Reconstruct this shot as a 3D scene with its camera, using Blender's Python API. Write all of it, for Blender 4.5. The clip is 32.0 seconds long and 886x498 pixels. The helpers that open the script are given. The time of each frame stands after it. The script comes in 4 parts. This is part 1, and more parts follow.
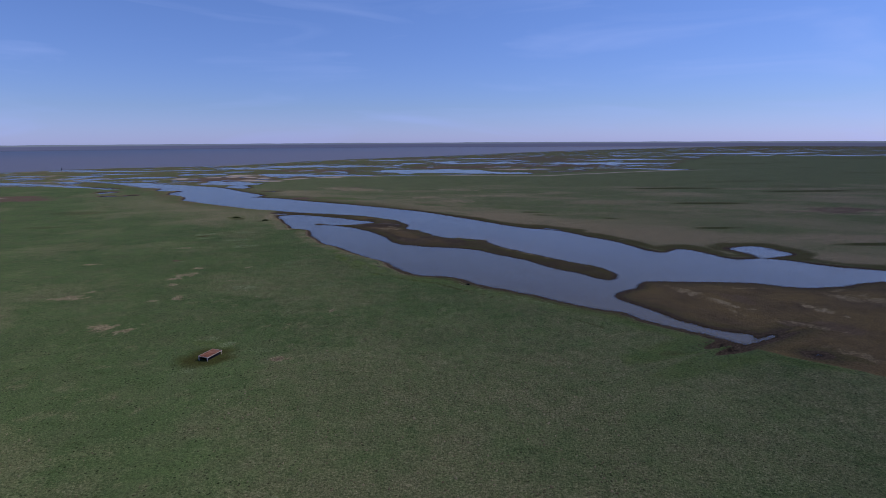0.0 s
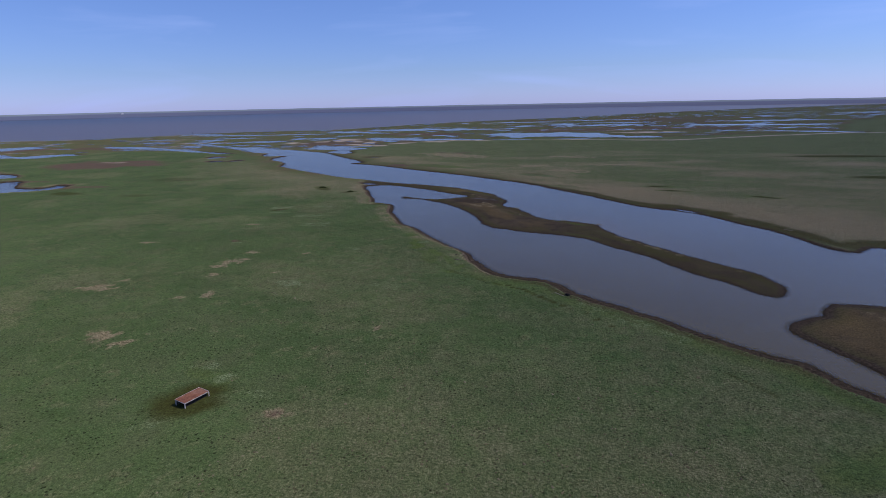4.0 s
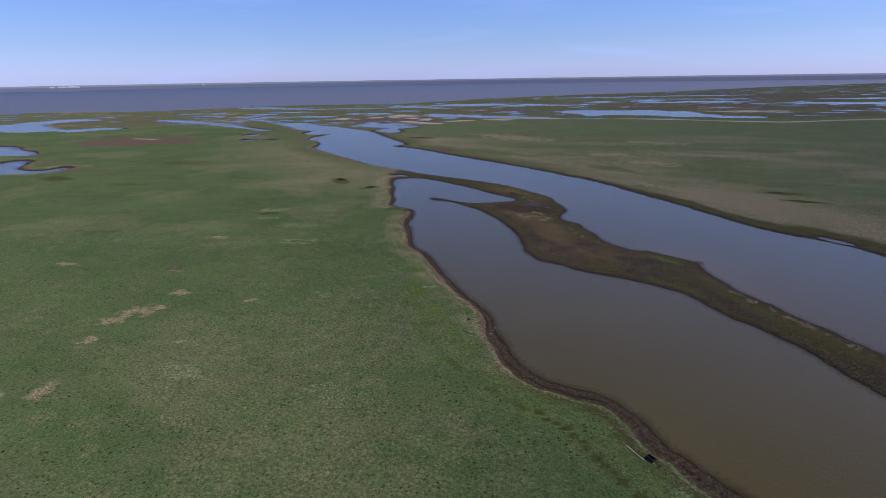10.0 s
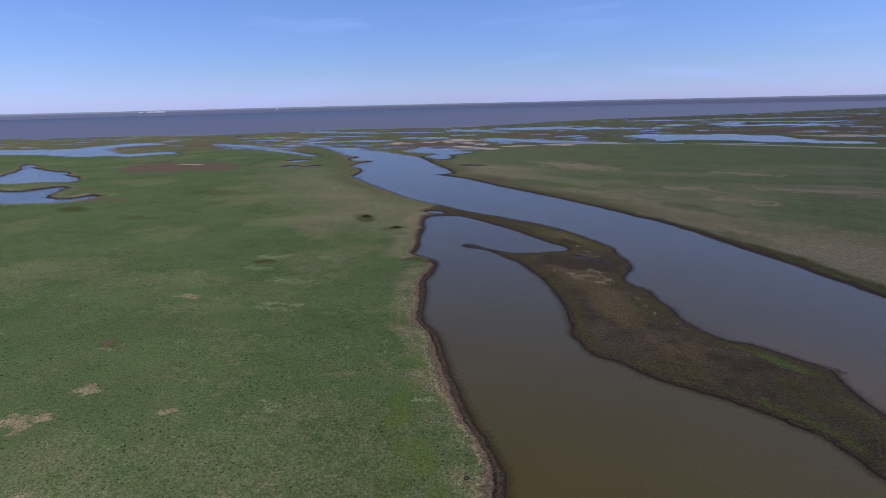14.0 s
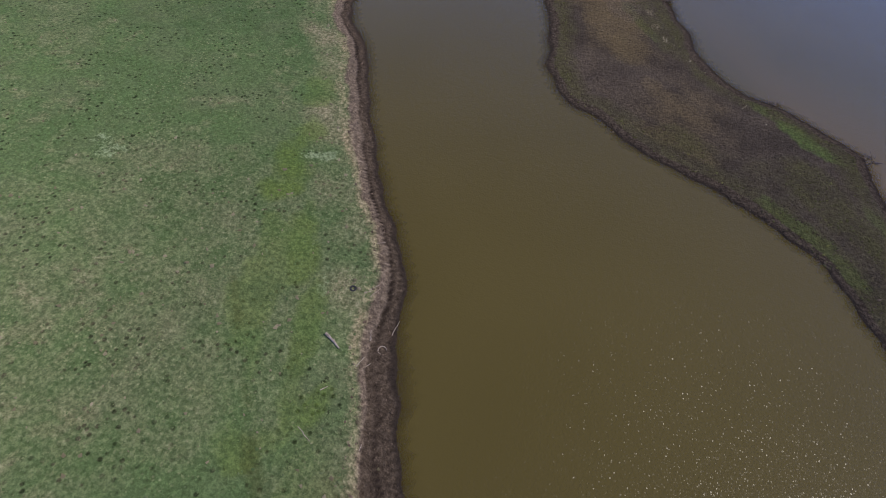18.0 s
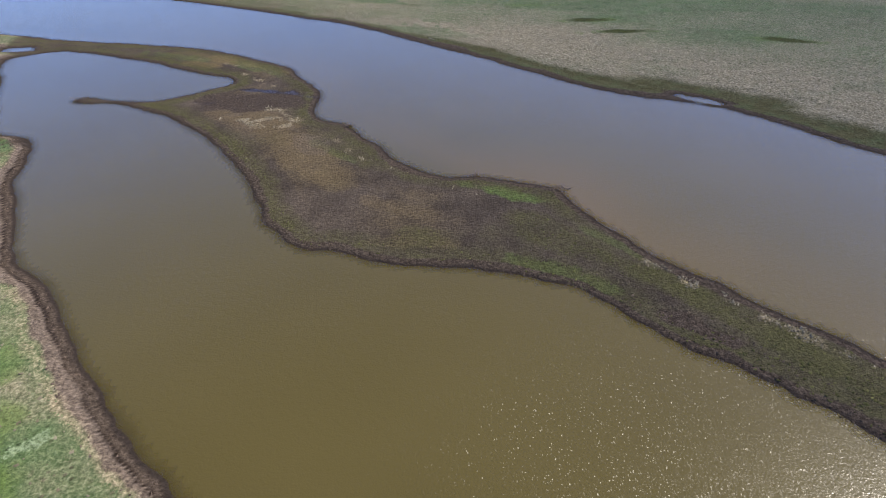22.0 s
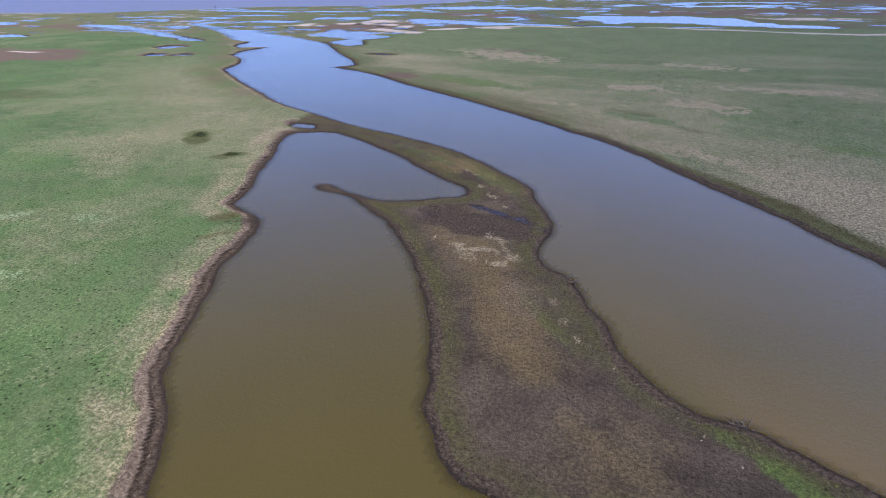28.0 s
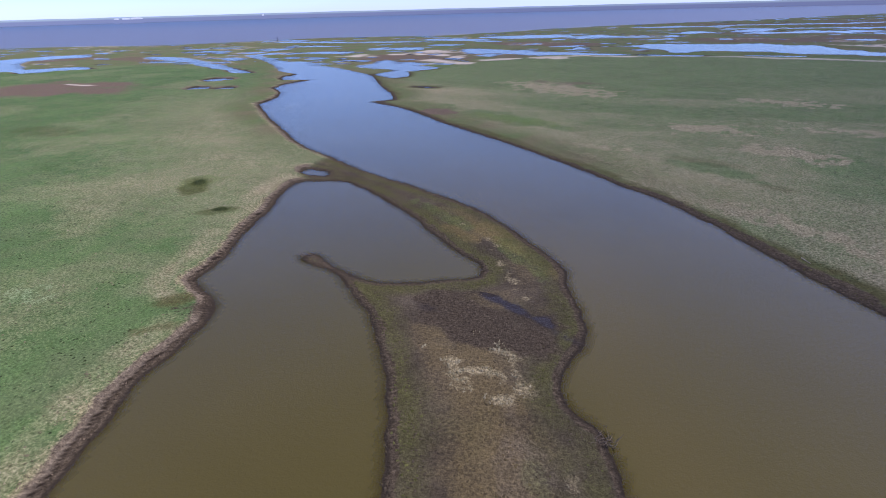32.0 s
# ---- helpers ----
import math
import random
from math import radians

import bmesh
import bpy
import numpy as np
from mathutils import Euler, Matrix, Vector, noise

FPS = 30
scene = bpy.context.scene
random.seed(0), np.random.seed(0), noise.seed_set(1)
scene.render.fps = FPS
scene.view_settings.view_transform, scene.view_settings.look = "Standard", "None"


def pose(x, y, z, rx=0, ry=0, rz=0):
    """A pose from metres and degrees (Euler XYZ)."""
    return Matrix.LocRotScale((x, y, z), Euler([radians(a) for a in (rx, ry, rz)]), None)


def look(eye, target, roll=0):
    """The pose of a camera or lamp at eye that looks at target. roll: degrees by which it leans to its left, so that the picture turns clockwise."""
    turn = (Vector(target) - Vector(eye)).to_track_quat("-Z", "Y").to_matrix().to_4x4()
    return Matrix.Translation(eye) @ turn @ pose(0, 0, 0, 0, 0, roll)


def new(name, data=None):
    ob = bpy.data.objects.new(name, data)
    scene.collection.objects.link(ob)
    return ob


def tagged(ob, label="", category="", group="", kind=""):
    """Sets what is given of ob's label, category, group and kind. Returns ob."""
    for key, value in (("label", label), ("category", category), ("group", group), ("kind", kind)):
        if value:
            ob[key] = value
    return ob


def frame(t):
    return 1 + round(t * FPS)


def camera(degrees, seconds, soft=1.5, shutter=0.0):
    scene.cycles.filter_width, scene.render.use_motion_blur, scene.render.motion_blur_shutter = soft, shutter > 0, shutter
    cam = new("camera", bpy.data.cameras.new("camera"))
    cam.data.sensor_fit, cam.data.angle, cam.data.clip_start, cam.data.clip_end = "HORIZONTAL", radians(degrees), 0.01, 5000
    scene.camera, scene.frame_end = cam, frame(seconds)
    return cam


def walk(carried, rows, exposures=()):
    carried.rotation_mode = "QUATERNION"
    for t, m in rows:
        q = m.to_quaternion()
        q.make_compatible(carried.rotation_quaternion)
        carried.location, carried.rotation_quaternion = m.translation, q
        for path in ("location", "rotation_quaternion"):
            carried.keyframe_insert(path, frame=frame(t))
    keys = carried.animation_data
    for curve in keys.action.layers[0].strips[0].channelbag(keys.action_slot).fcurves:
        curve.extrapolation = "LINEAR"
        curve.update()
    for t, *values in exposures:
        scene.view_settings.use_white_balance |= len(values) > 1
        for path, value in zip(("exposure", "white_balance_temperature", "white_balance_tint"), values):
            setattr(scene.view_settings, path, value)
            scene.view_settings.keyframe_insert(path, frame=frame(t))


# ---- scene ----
cam = camera(78.1, 32.0, soft=0.8)
PATH = [
    (0, (-2.325, -1.093, 62.051), (-2.304, 0.868, 61.658), -0.3),
    (0.5, (-0.511, 5.931, 62.038), (-0.571, 7.89, 61.642), -0.7),
    (1, (0.974, 13.173, 61.967), (0.825, 15.127, 61.566), -0.5),
    (1.5, (2.208, 20.175, 61.813), (1.982, 22.12, 61.407), -0.7),
    (2, (3.087, 27.359, 61.762), (2.795, 29.295, 61.354), -0.5),
    (2.5, (3.97, 34.913, 61.651), (3.634, 36.841, 61.239), -0.8),
    (3, (4.766, 42.395, 61.43), (4.406, 44.317, 61.011), -1.0),
    (3.5, (5.341, 49.65, 61.019), (4.957, 51.558, 60.556), -1.1),
    (5.5, (6.135, 79.809, 60.77), (5.733, 81.669, 60.155), -1.3),
    (6, (6.188, 87.116, 60.763), (5.746, 88.969, 60.153), -0.9),
    (6.5, (6.527, 94.662, 60.714), (6.066, 96.511, 60.107), -0.9),
    (7, (6.257, 101.938, 60.761), (5.786, 103.786, 60.158), -0.8),
    (7.5, (5.738, 108.931, 60.8), (5.278, 110.783, 60.201), -0.6),
    (8, (5.48, 116.06, 60.979), (4.998, 117.906, 60.379), -0.7),
    (8.5, (5.107, 122.95, 60.963), (4.6, 124.789, 60.364), -0.9),
    (9, (5.217, 130.025, 60.808), (4.679, 131.856, 60.211), -0.9),
    (9.5, (4.63, 137.261, 60.883), (4.042, 139.076, 60.282), -0.9),
    (10, (4.023, 144.17, 60.763), (3.394, 145.97, 60.16), -0.9),
    (10.5, (3.945, 150.705, 60.543), (3.236, 152.473, 59.935), -1.2),
    (11, (3.623, 157.894, 60.557), (2.882, 159.645, 59.938), -1.6),
    (11.5, (2.875, 164.898, 60.442), (2.107, 166.636, 59.818), -2.0),
    (12, (1.797, 171.978, 60.248), (1.004, 173.72, 59.666), -2.1),
    (12.5, (0.672, 178.929, 60.018), (-0.142, 180.676, 59.483), -2.2),
    (13, (-0.325, 185.55, 59.868), (-1.147, 187.297, 59.349), -1.9),
    (13.5, (-1.073, 192.027, 59.833), (-1.904, 193.771, 59.315), -2.0),
    (15.5, (-5.233, 218.255, 59.97), (-6.088, 219.967, 59.388), 3.3),
    (16, (-6.374, 223.522, 58.928), (-7.073, 225.248, 58.198), 3.3),
    (16.5, (-7.487, 227.773, 58.066), (-8.135, 229.392, 57.087), 4.8),
    (17, (-7.686, 231.468, 57.446), (-8.285, 232.935, 56.224), 5.7),
    (17.5, (-7.699, 234.224, 56.637), (-8.209, 235.518, 55.2), 6.1),
    (18, (-7.956, 235.745, 56.304), (-8.448, 236.943, 54.779), 6.4),
    (18.5, (-7.62, 237.002, 56.126), (-8.077, 238.202, 54.593), 1.4),
    (19, (-7.517, 237.581, 55.854), (-7.782, 238.95, 54.421), -0.3),
    (19.5, (-6.836, 238.08, 55.643), (-6.898, 239.643, 54.397), -0.9),
    (20, (-6.906, 238.021, 54.907), (-6.734, 239.621, 53.719), -1.3),
    (20.5, (-7.069, 238.607, 54.668), (-6.794, 240.202, 53.493), -2.6),
    (21, (-6.766, 239.6, 54.726), (-6.441, 241.187, 53.553), -2.7),
    (21.5, (-7.072, 241.034, 54.898), (-6.762, 242.624, 53.724), -2.1),
    (22, (-6.393, 242.904, 54.832), (-6.218, 244.516, 53.661), -1.5),
    (22.5, (-5.579, 245.224, 55.088), (-5.513, 246.91, 54.015), -0.6),
    (23, (-4.632, 247.313, 55.031), (-4.618, 249.042, 54.026), -0.2),
    (23.5, (-4.826, 249.751, 54.988), (-5.058, 251.457, 53.971), 0.2),
    (24, (-3.709, 252.558, 55.053), (-4.322, 254.193, 54.078), 0.4),
    (24.5, (-2.963, 255.776, 55.048), (-3.726, 257.34, 54.062), 0.3),
    (25, (-3.067, 258.793, 54.902), (-3.893, 260.323, 53.913), -0.3),
    (25.5, (-2.744, 262.216, 54.865), (-3.518, 263.776, 53.88), -0.8),
    (26, (-2.924, 265.347, 54.821), (-3.651, 266.969, 53.905), -1.1),
    (26.5, (-3.858, 268.536, 54.781), (-4.513, 270.192, 53.871), -1.2),
    (28.5, (-7.132, 281.829, 54.355), (-7.757, 283.517, 53.482), -0.4),
    (29, (-6.851, 286.349, 54.373), (-7.552, 288.036, 53.557), -0.9),
    (29.5, (-7.244, 290.923, 54.274), (-7.978, 292.595, 53.458), -1.1),
    (30, (-7.437, 295.598, 54.237), (-8.216, 297.249, 53.419), -1.4),
    (30.5, (-7.936, 300.158, 54.127), (-8.717, 301.808, 53.31), -1.5),
    (31, (-8.743, 304.697, 54.059), (-9.509, 306.355, 53.246), -1.6),
    (31.5, (-8.709, 309.75, 54.006), (-9.489, 311.403, 53.194), -1.7),
    (32, (-8.967, 314.424, 54.2), (-9.793, 316.054, 53.388), -1.5),
]
EXPOSURES = [(0.0, -0.54, 6900, 15), (3.5, -0.41, 7000, 13), (6.0, -0.12, 7350, 12), (10.0, -0.15, 7350, 12), (13.0, -0.20, 7200, 11), (16.0, -0.25, 7050, 12), (17.0, 0.0, 6950, 13), (18.0, 0.26, 6900, 14),
    (19.0, 0.50, 7000, 13), (20.0, 0.72, 7100, 11), (21.0, 0.97, 7150, 10), (23.0, 1.0, 7050, 10), (24.0, 0.99, 6650, 12), (26.0, 0.92, 6580, 14), (29.0, 0.82, 6600, 13), (30.0, 0.70, 6600, 13), (32.0, 0.62, 6600, 13)]
walk(cam, [(t, look(eye, target, roll)) for t, eye, target, roll in PATH], EXPOSURES)

# ---------------------------------------------------------------- light
SUN_EL, SUN_AZ = 52.0, 76.0          # degrees above the horizon; clockwise from +y
world = bpy.data.worlds.new("sky")
scene.world = world
world.use_nodes = True
wn = world.node_tree
wn.nodes.clear()
w_out = wn.nodes.new("ShaderNodeOutputWorld")
w_bg = wn.nodes.new("ShaderNodeBackground")
w_sky = wn.nodes.new("ShaderNodeTexSky")
w_sky.sky_type = "NISHITA"
w_sky.sun_disc = False
w_sky.sun_elevation, w_sky.sun_rotation = radians(SUN_EL), radians(SUN_AZ)
w_sky.altitude, w_sky.air_density, w_sky.dust_density, w_sky.ozone_density = 0.0, 1.0, 0.15, 4.0
w_bg.inputs["Strength"].default_value = 0.11
w_tc = wn.nodes.new("ShaderNodeTexCoord")
w_map = wn.nodes.new("ShaderNodeMapping")
w_map.inputs["Scale"].default_value = (1.2, 2.4, 9.0)
w_noise = wn.nodes.new("ShaderNodeTexNoise")
w_noise.inputs["Scale"].default_value = 2.2
w_noise.inputs["Detail"].default_value = 6.0
w_noise.inputs["Distortion"].default_value = 0.7
w_ramp = wn.nodes.new("ShaderNodeMapRange")
w_ramp.inputs["From Min"].default_value, w_ramp.inputs["From Max"].default_value = 0.53, 0.86
w_ramp.inputs["To Max"].default_value = 0.3
w_mix = wn.nodes.new("ShaderNodeMix")
w_mix.data_type = "RGBA"
w_mix.inputs["B"].default_value = (7.5, 8.0, 9.0, 1)
wn.links.new(w_tc.outputs["Generated"], w_map.inputs["Vector"])
wn.links.new(w_map.outputs["Vector"], w_noise.inputs["Vector"])
wn.links.new(w_noise.outputs["Fac"], w_ramp.inputs["Value"])
wn.links.new(w_ramp.outputs["Result"], w_mix.inputs["Factor"])
wn.links.new(w_sky.outputs["Color"], w_mix.inputs["A"])
w_tint = wn.nodes.new("ShaderNodeMix")
w_tint.data_type, w_tint.blend_type = "RGBA", "MULTIPLY"
w_tint.inputs["Factor"].default_value = 1.0
w_sep = wn.nodes.new("ShaderNodeSeparateXYZ")
w_up = wn.nodes.new("ShaderNodeMapRange")
w_up.inputs["From Min"].default_value, w_up.inputs["From Max"].default_value = 0.0, 0.22
w_hue = wn.nodes.new("ShaderNodeMix")
w_hue.data_type = "RGBA"
w_low = wn.nodes.new("ShaderNodeMix")
w_low.data_type = "RGBA"
w_low.inputs["A"].default_value = (0.66, 0.85, 2.0, 1)
w_low.inputs["B"].default_value = (0.60, 0.78, 1.50, 1)
w_near = wn.nodes.new("ShaderNodeMapRange")
w_near.inputs["From Min"].default_value, w_near.inputs["From Max"].default_value = 0.0, 0.055
w_hue.inputs["B"].default_value = (0.76, 0.97, 1.58, 1)
wn.links.new(w_tc.outputs["Generated"], w_sep.inputs["Vector"])
wn.links.new(w_sep.outputs["Z"], w_up.inputs["Value"])
wn.links.new(w_sep.outputs["Z"], w_near.inputs["Value"])
wn.links.new(w_near.outputs["Result"], w_low.inputs["Factor"])
wn.links.new(w_low.outputs["Result"], w_hue.inputs["A"])
wn.links.new(w_up.outputs["Result"], w_hue.inputs["Factor"])
wn.links.new(w_hue.outputs["Result"], w_tint.inputs["B"])
wn.links.new(w_mix.outputs["Result"], w_tint.inputs["A"])
wn.links.new(w_tint.outputs["Result"], w_bg.inputs["Color"])
wn.links.new(w_bg.outputs["Background"], w_out.inputs["Surface"])

sun = new("sun", bpy.data.lights.new("sun", "SUN"))
sun.data.energy, sun.data.angle, sun.data.color = 3.2, radians(0.53), (1.0, 0.96, 0.9)
se, sa = radians(SUN_EL), radians(SUN_AZ)
sun.matrix_world = look((0, 0, 200), (-math.cos(se) * math.sin(sa), -math.cos(se) * math.cos(sa), 200 - math.sin(se)))

# ---------------------------------------------------------------- the plan
# Lines of the water's edge on the ground, in metres.
BANK_MOUTH_TO_BAR = [(-592, 897), (-573, 880), (-502, 834), (-438, 781), (-392, 738), (-364, 726), (-364, 708), (-342, 683), (-322, 696), (-327, 670), (-316, 642), (-316, 642),
    (-294, 624), (-279, 602), (-273, 582), (-263, 572), (-227, 542), (-202, 523), (-184, 509), (-165, 496), (-144, 486), (-127, 477), (-110, 470),
    (-96, 465), (-80, 459), (-68, 453), (-57, 445), (-46, 435), (-39, 429), (-34, 423), (-30, 412), (-26, 407), (-24, 400), (-24, 393)]
ISLE_EAST = [(-25, 387), (-24, 382), (-22, 379), (-16, 375), (-12, 368), (-8, 361), (-6, 355), (-2, 350), (2, 346), (7, 343), (11, 343), (16, 341),
    (22, 338), (27, 335), (28, 329), (30, 323), (34, 316), (38, 309), (42, 304), (45, 299), (49, 294), (54, 287), (61, 278), (70, 268), (76, 262),
    (80, 253), (81, 246), (78, 238), (75, 235), (71, 238), (67, 245), (62, 251), (56, 257), (51, 265)]
ISLE_WEST = [(48, 271), (44, 278), (41, 281), (35, 288), (32, 290), (28, 295), (25, 299), (23, 303), (20, 306), (14, 309), (8, 311), (2, 313),
    (-5, 315), (-12, 318), (-18, 321), (-23, 322), (-27, 327), (-30, 332), (-32, 338), (-35, 347), (-40, 357), (-44, 364), (-48, 370), (-53, 378),
    (-59, 385), (-65, 391), (-72, 396), (-79, 401), (-85, 403), (-90, 404), (-93, 406), (-91, 408)]
LAGOON = [(-85, 405), (-79, 403), (-74, 402), (-68, 402), (-61, 405), (-55, 409), (-50, 413), (-52, 418), (-58, 422), (-67, 428), (-79, 438),
    (-91, 446), (-103, 453), (-118, 461), (-130, 458), (-135, 453), (-131, 441), (-125, 430), (-119, 415), (-113, 402), (-109, 393), (-107, 386),
    (-100, 383), (-94, 380), (-90, 373), (-88, 365), (-86, 356)]
BANK_WEST = [(-81, 347), (-76, 336), (-71, 326), (-65, 320), (-60, 314), (-55, 307), (-49, 299), (-44, 292), (-38, 284), (-31, 277), (-27, 271),
    (-24, 264), (-20, 258), (-16, 251), (-9, 245.5), (-2, 243.5), (4, 242.5), (9, 238.5), (14, 231), (21, 224), (27, 220), (33, 215), (39, 210), (43, 205), (47, 201),
    (52, 197), (58, 192), (65, 188), (71, 178), (77, 172), (83, 166), (87, 161), (92, 156), (97, 160), (98, 165)]
MUD_SPIT = [(91, 168), (86, 173), (81, 181), (76, 192), (72, 199), (69, 209), (74, 216), (82, 221), (89, 232), (111, 230), (128, 229), (139, 226),
    (151, 219), (171, 221), (195, 229), (260, 222), (420, 190), (640, 190), (640, 240), (420, 236), (280, 240), (210, 248), (187, 262), (178, 273),
    (165, 277), (155, 275), (148, 282), (143, 298), (134, 303), (125, 294), (117, 299)]
BANK_EAST = [(112, 315), (105, 332), (97, 343), (92, 353), (84, 366), (79, 371), (72, 376), (61, 383), (48, 396), (35, 414), (22, 431), (14, 440),
    (5, 451), (-7, 467), (-22, 482), (-33, 490), (-44, 500), (-58, 511), (-80, 528), (-98, 541), (-117, 553), (-142, 571), (-160, 586), (-185, 601),
    (-209, 612), (-199, 622), (-216, 648), (-253, 690), (-285, 732), (-308, 749), (-354, 778), (-383, 793), (-427, 815), (-500, 846), (-585, 905)]
COAST = [(-5200, -900), (-2600, 330), (-1500, 830), (-1300, 915), (-1135, 1000), (-980, 1050), (-880, 1150), (-740, 1310), (-560, 1370),
    (-480, 1470), (-380, 1690), (-220, 1900), (60, 2170), (480, 2720), (1300, 3500), (2700, 4450), (5200, 5600), (5200, 9000), (-9000, 9000), (-9000, -900)]
POND_WEST = [(-760, 470), (-628, 470), (-604, 481), (-644, 514), (-698, 547), (-710, 561), (-662, 543), (-604, 521), (-576, 518), (-549, 508), (-495, 483), (-495, 475), (-511, 472),
    (-520, 459), (-540, 446), (-600, 440), (-600, 426), (-536, 427), (-515, 435), (-483, 433), (-475, 442), (-471, 454), (-448, 445), (-428, 427), (-408, 420), (-400, 426), (-399, 436), (-384, 433),
    (-385, 421), (-388, 412), (-412, 403), (-433, 393), (-460, 380), (-700, 340), (-900, 360)]
POND_NORTHWEST = [(-1300, 560), (-1150, 640), (-948, 703), (-912, 725), (-915, 763), (-919, 804), (-907, 838), (-874, 862), (-827, 826), (-846, 798), (-846, 758), (-789, 714), (-716, 684), (-702, 702),
    (-679, 722), (-639, 703), (-657, 683), (-668, 659), (-706, 662), (-729, 639), (-797, 640), (-850, 636), (-888, 626), (-1100, 540)]
SIDE_CHANNEL = [(-722, 846), (-685, 852), (-633, 844), (-573, 809), (-510, 775), (-471, 753), (-425, 735), (-409, 719), (-429, 708), (-455, 726), (-513, 755), (-576, 787), (-643, 810), (-699, 820)]
SAND_LAGOON = [(-338, 803), (-345, 831), (-354, 862), (-340, 851), (-320, 836), (-288, 820), (-259, 804), (-262, 788), (-267, 777), (-273, 771), (-261, 742), (-256, 723), (-268, 732), (-284, 750), (-289, 767), (-300, 785), (-319, 791)]
LONG_POND = [(-335, 1031), (-326, 1056), (-286, 1040), (-240, 1018), (-187, 1008), (-138, 998), (-99, 988), (-82, 974), (-127, 965), (-178, 965), (-216, 948), (-263, 972), (-291, 967), (-313, 986)]
BROAD_POND = [(-150, 1113), (-121, 1140), (-74, 1166), (-12, 1171), (28, 1185), (58, 1155), (89, 1168), (96, 1130), (110, 1094), (121, 1064), (150, 1046), (175, 1030), (170, 998), (128, 1003), (98, 1012),
    (59, 1020), (24, 1037), (-22, 1047), (-47, 1027), (-61, 1010), (-82, 1039), (-115, 1091)]
COVE_EAST = [(165.5, 272), (167, 279), (168, 287), (166, 296), (164, 303), (174, 309), (185, 308.5), (189, 296), (190.5, 287), (180, 280.5), (170, 277), (167, 272)]
# Smaller ponds: middle, half length, half width, turn in degrees.
PONDS_NEAR = [(-406, 670, 12, 15, 5), (-375, 626, 8, 8, 16), (-354, 632, 7, 6, 9), (-565, 845, 12, 28, 54), (-712, 940, 10, 12, 8), (-574, 920, 20, 14, 76), (-543, 934, 8, 20, 9), (-454, 872, 10, 14, 10),
    (-207, 681, 7, 2, 0), (78, 375.5, 6.5, 1.9, -42), (99, 160, 8, 0.9, 27), (108, 147, 1.8, 0.9, 0), (-137, 466, 7, 3.0, -20)]
PONDS_MIDDLE = [(-467, 1026, 14, 30, 7), (-420, 1032, 26, 24, -19), (-681, 1156, 84, 22, -2), (-824, 1216, 80, 16, -5), (-497, 951, 36, 20, -8), (-531, 1179, 62, 14, 10), (-455, 1238, 55, 30, -16),
    (-399, 1113, 22, 15, 5), (-341, 1333, 70, 44, 24), (-198, 1323, 75, 20, 0), (-65, 979, 36, 7, -3), (-640, 1000, 26, 9, 5), (-760, 1010, 30, 9, 0), (-600, 1060, 40, 10, 8)]
PONDS_FAR = [(-71, 1465, 24, 46, -4), (21, 1531, 34, 60, -26), (118, 1469, 110, 26, 17), (-115, 1711, 95, 26, 9), (108, 1619, 140, 20, 1), (146, 1256, 20, 13, 2), (109, 1815, 190, 22, 17), (32, 988, 28, 4.5, 2),
    (440, 1140, 80, 14, -35), (420, 1420, 160, 28, -10), (560, 1650, 180, 24, 5), (1250, 2250, 260, 40, -10), (1420, 1900, 200, 24, -20)]
MARSH_EDGE = [(-5200, -600), (-2500, 60), (-1250, 560), (-900, 625), (-700, 655), (-600, 715), (-440, 715), (-330, 690), (-265, 740), (-180, 935), (130, 950),
    (480, 1085), (700, 1500), (1000, 1900), (1500, 1800), (3000, 2500), (5200, 3300)]
SAND_LINE = [(-200, 930), (-143, 952), (-88, 952), (-35, 967), (0, 965), (30, 952), (80, 945), (115, 936), (173, 928), (330, 1010), (480, 1075)]
# Sand flats, bleached and green patches: middle, half length, half width, turn.
SAND_FLATS = [(-427, 914, 30, 17, -40), (-378, 941, 17, 12, 9), (-353, 990, 26, 24, 8), (-278, 864, 42, 13, -27), (-287, 910, 12, 15, 10), (-236, 898, 24, 11, 28), (-184, 921, 22, 14, -9), (-158, 953, 12, 9, 9), (-113, 950, 27, 8, 2),
    (170, 1150, 60, 18, 10), (-330, 945, 40, 9, -10), (-500, 605, 22, 4, 0)]
STRAW_PATCHES = [(-149.6, 311.9, 3.7, 1.7), (-177.9, 270, 3.2, 2.1), (-119.2, 260.8, 2, 2), (-121, 246.5, 3.8, 2.9), (-117.1, 249.4, 2, 1.2), (-121.5, 239.5, 2.8, 2.2), (-95.3, 262.2, 1.3, 1.4), (-95.1, 235.1, 1.3, 1.3),
    (-114.2, 174.6, 4, 2.4), (-106.2, 170.3, 2.4, 2.4), (-148.9, 209.9, 5.4, 2.8), (-106, 209.5, 2.3, 2.6), (-113.2, 204.8, 1.9, 1.4), (-117.2, 229, 2.8, 2), (-145.9, 217.8, 1.5, 1.5), (-41, 191.4, 1.2, 1.3), (-47.7, 146.3, 2.3, 1.5)]
EAST_PALE = [(-51, 536, 14, 5, -20), (-13, 587, 19, 8, 10), (18, 551, 15, 8, -25), (14, 469, 20, 4.5, -29), (22, 675, 18, 9, -14), (-112, 695, 36, 15, -32), (4, 552, 6, 3, -31), (-10, 482, 12, 3, -25), (40, 448, 18, 5, -35), (70, 418, 18, 5, -38),
    (102, 388, 18, 5, -35), (133, 356, 26, 6, -20), (338, 458, 40, 18, 0), (260, 325, 40, 12, 0), (60, 600, 30, 6, 0)]
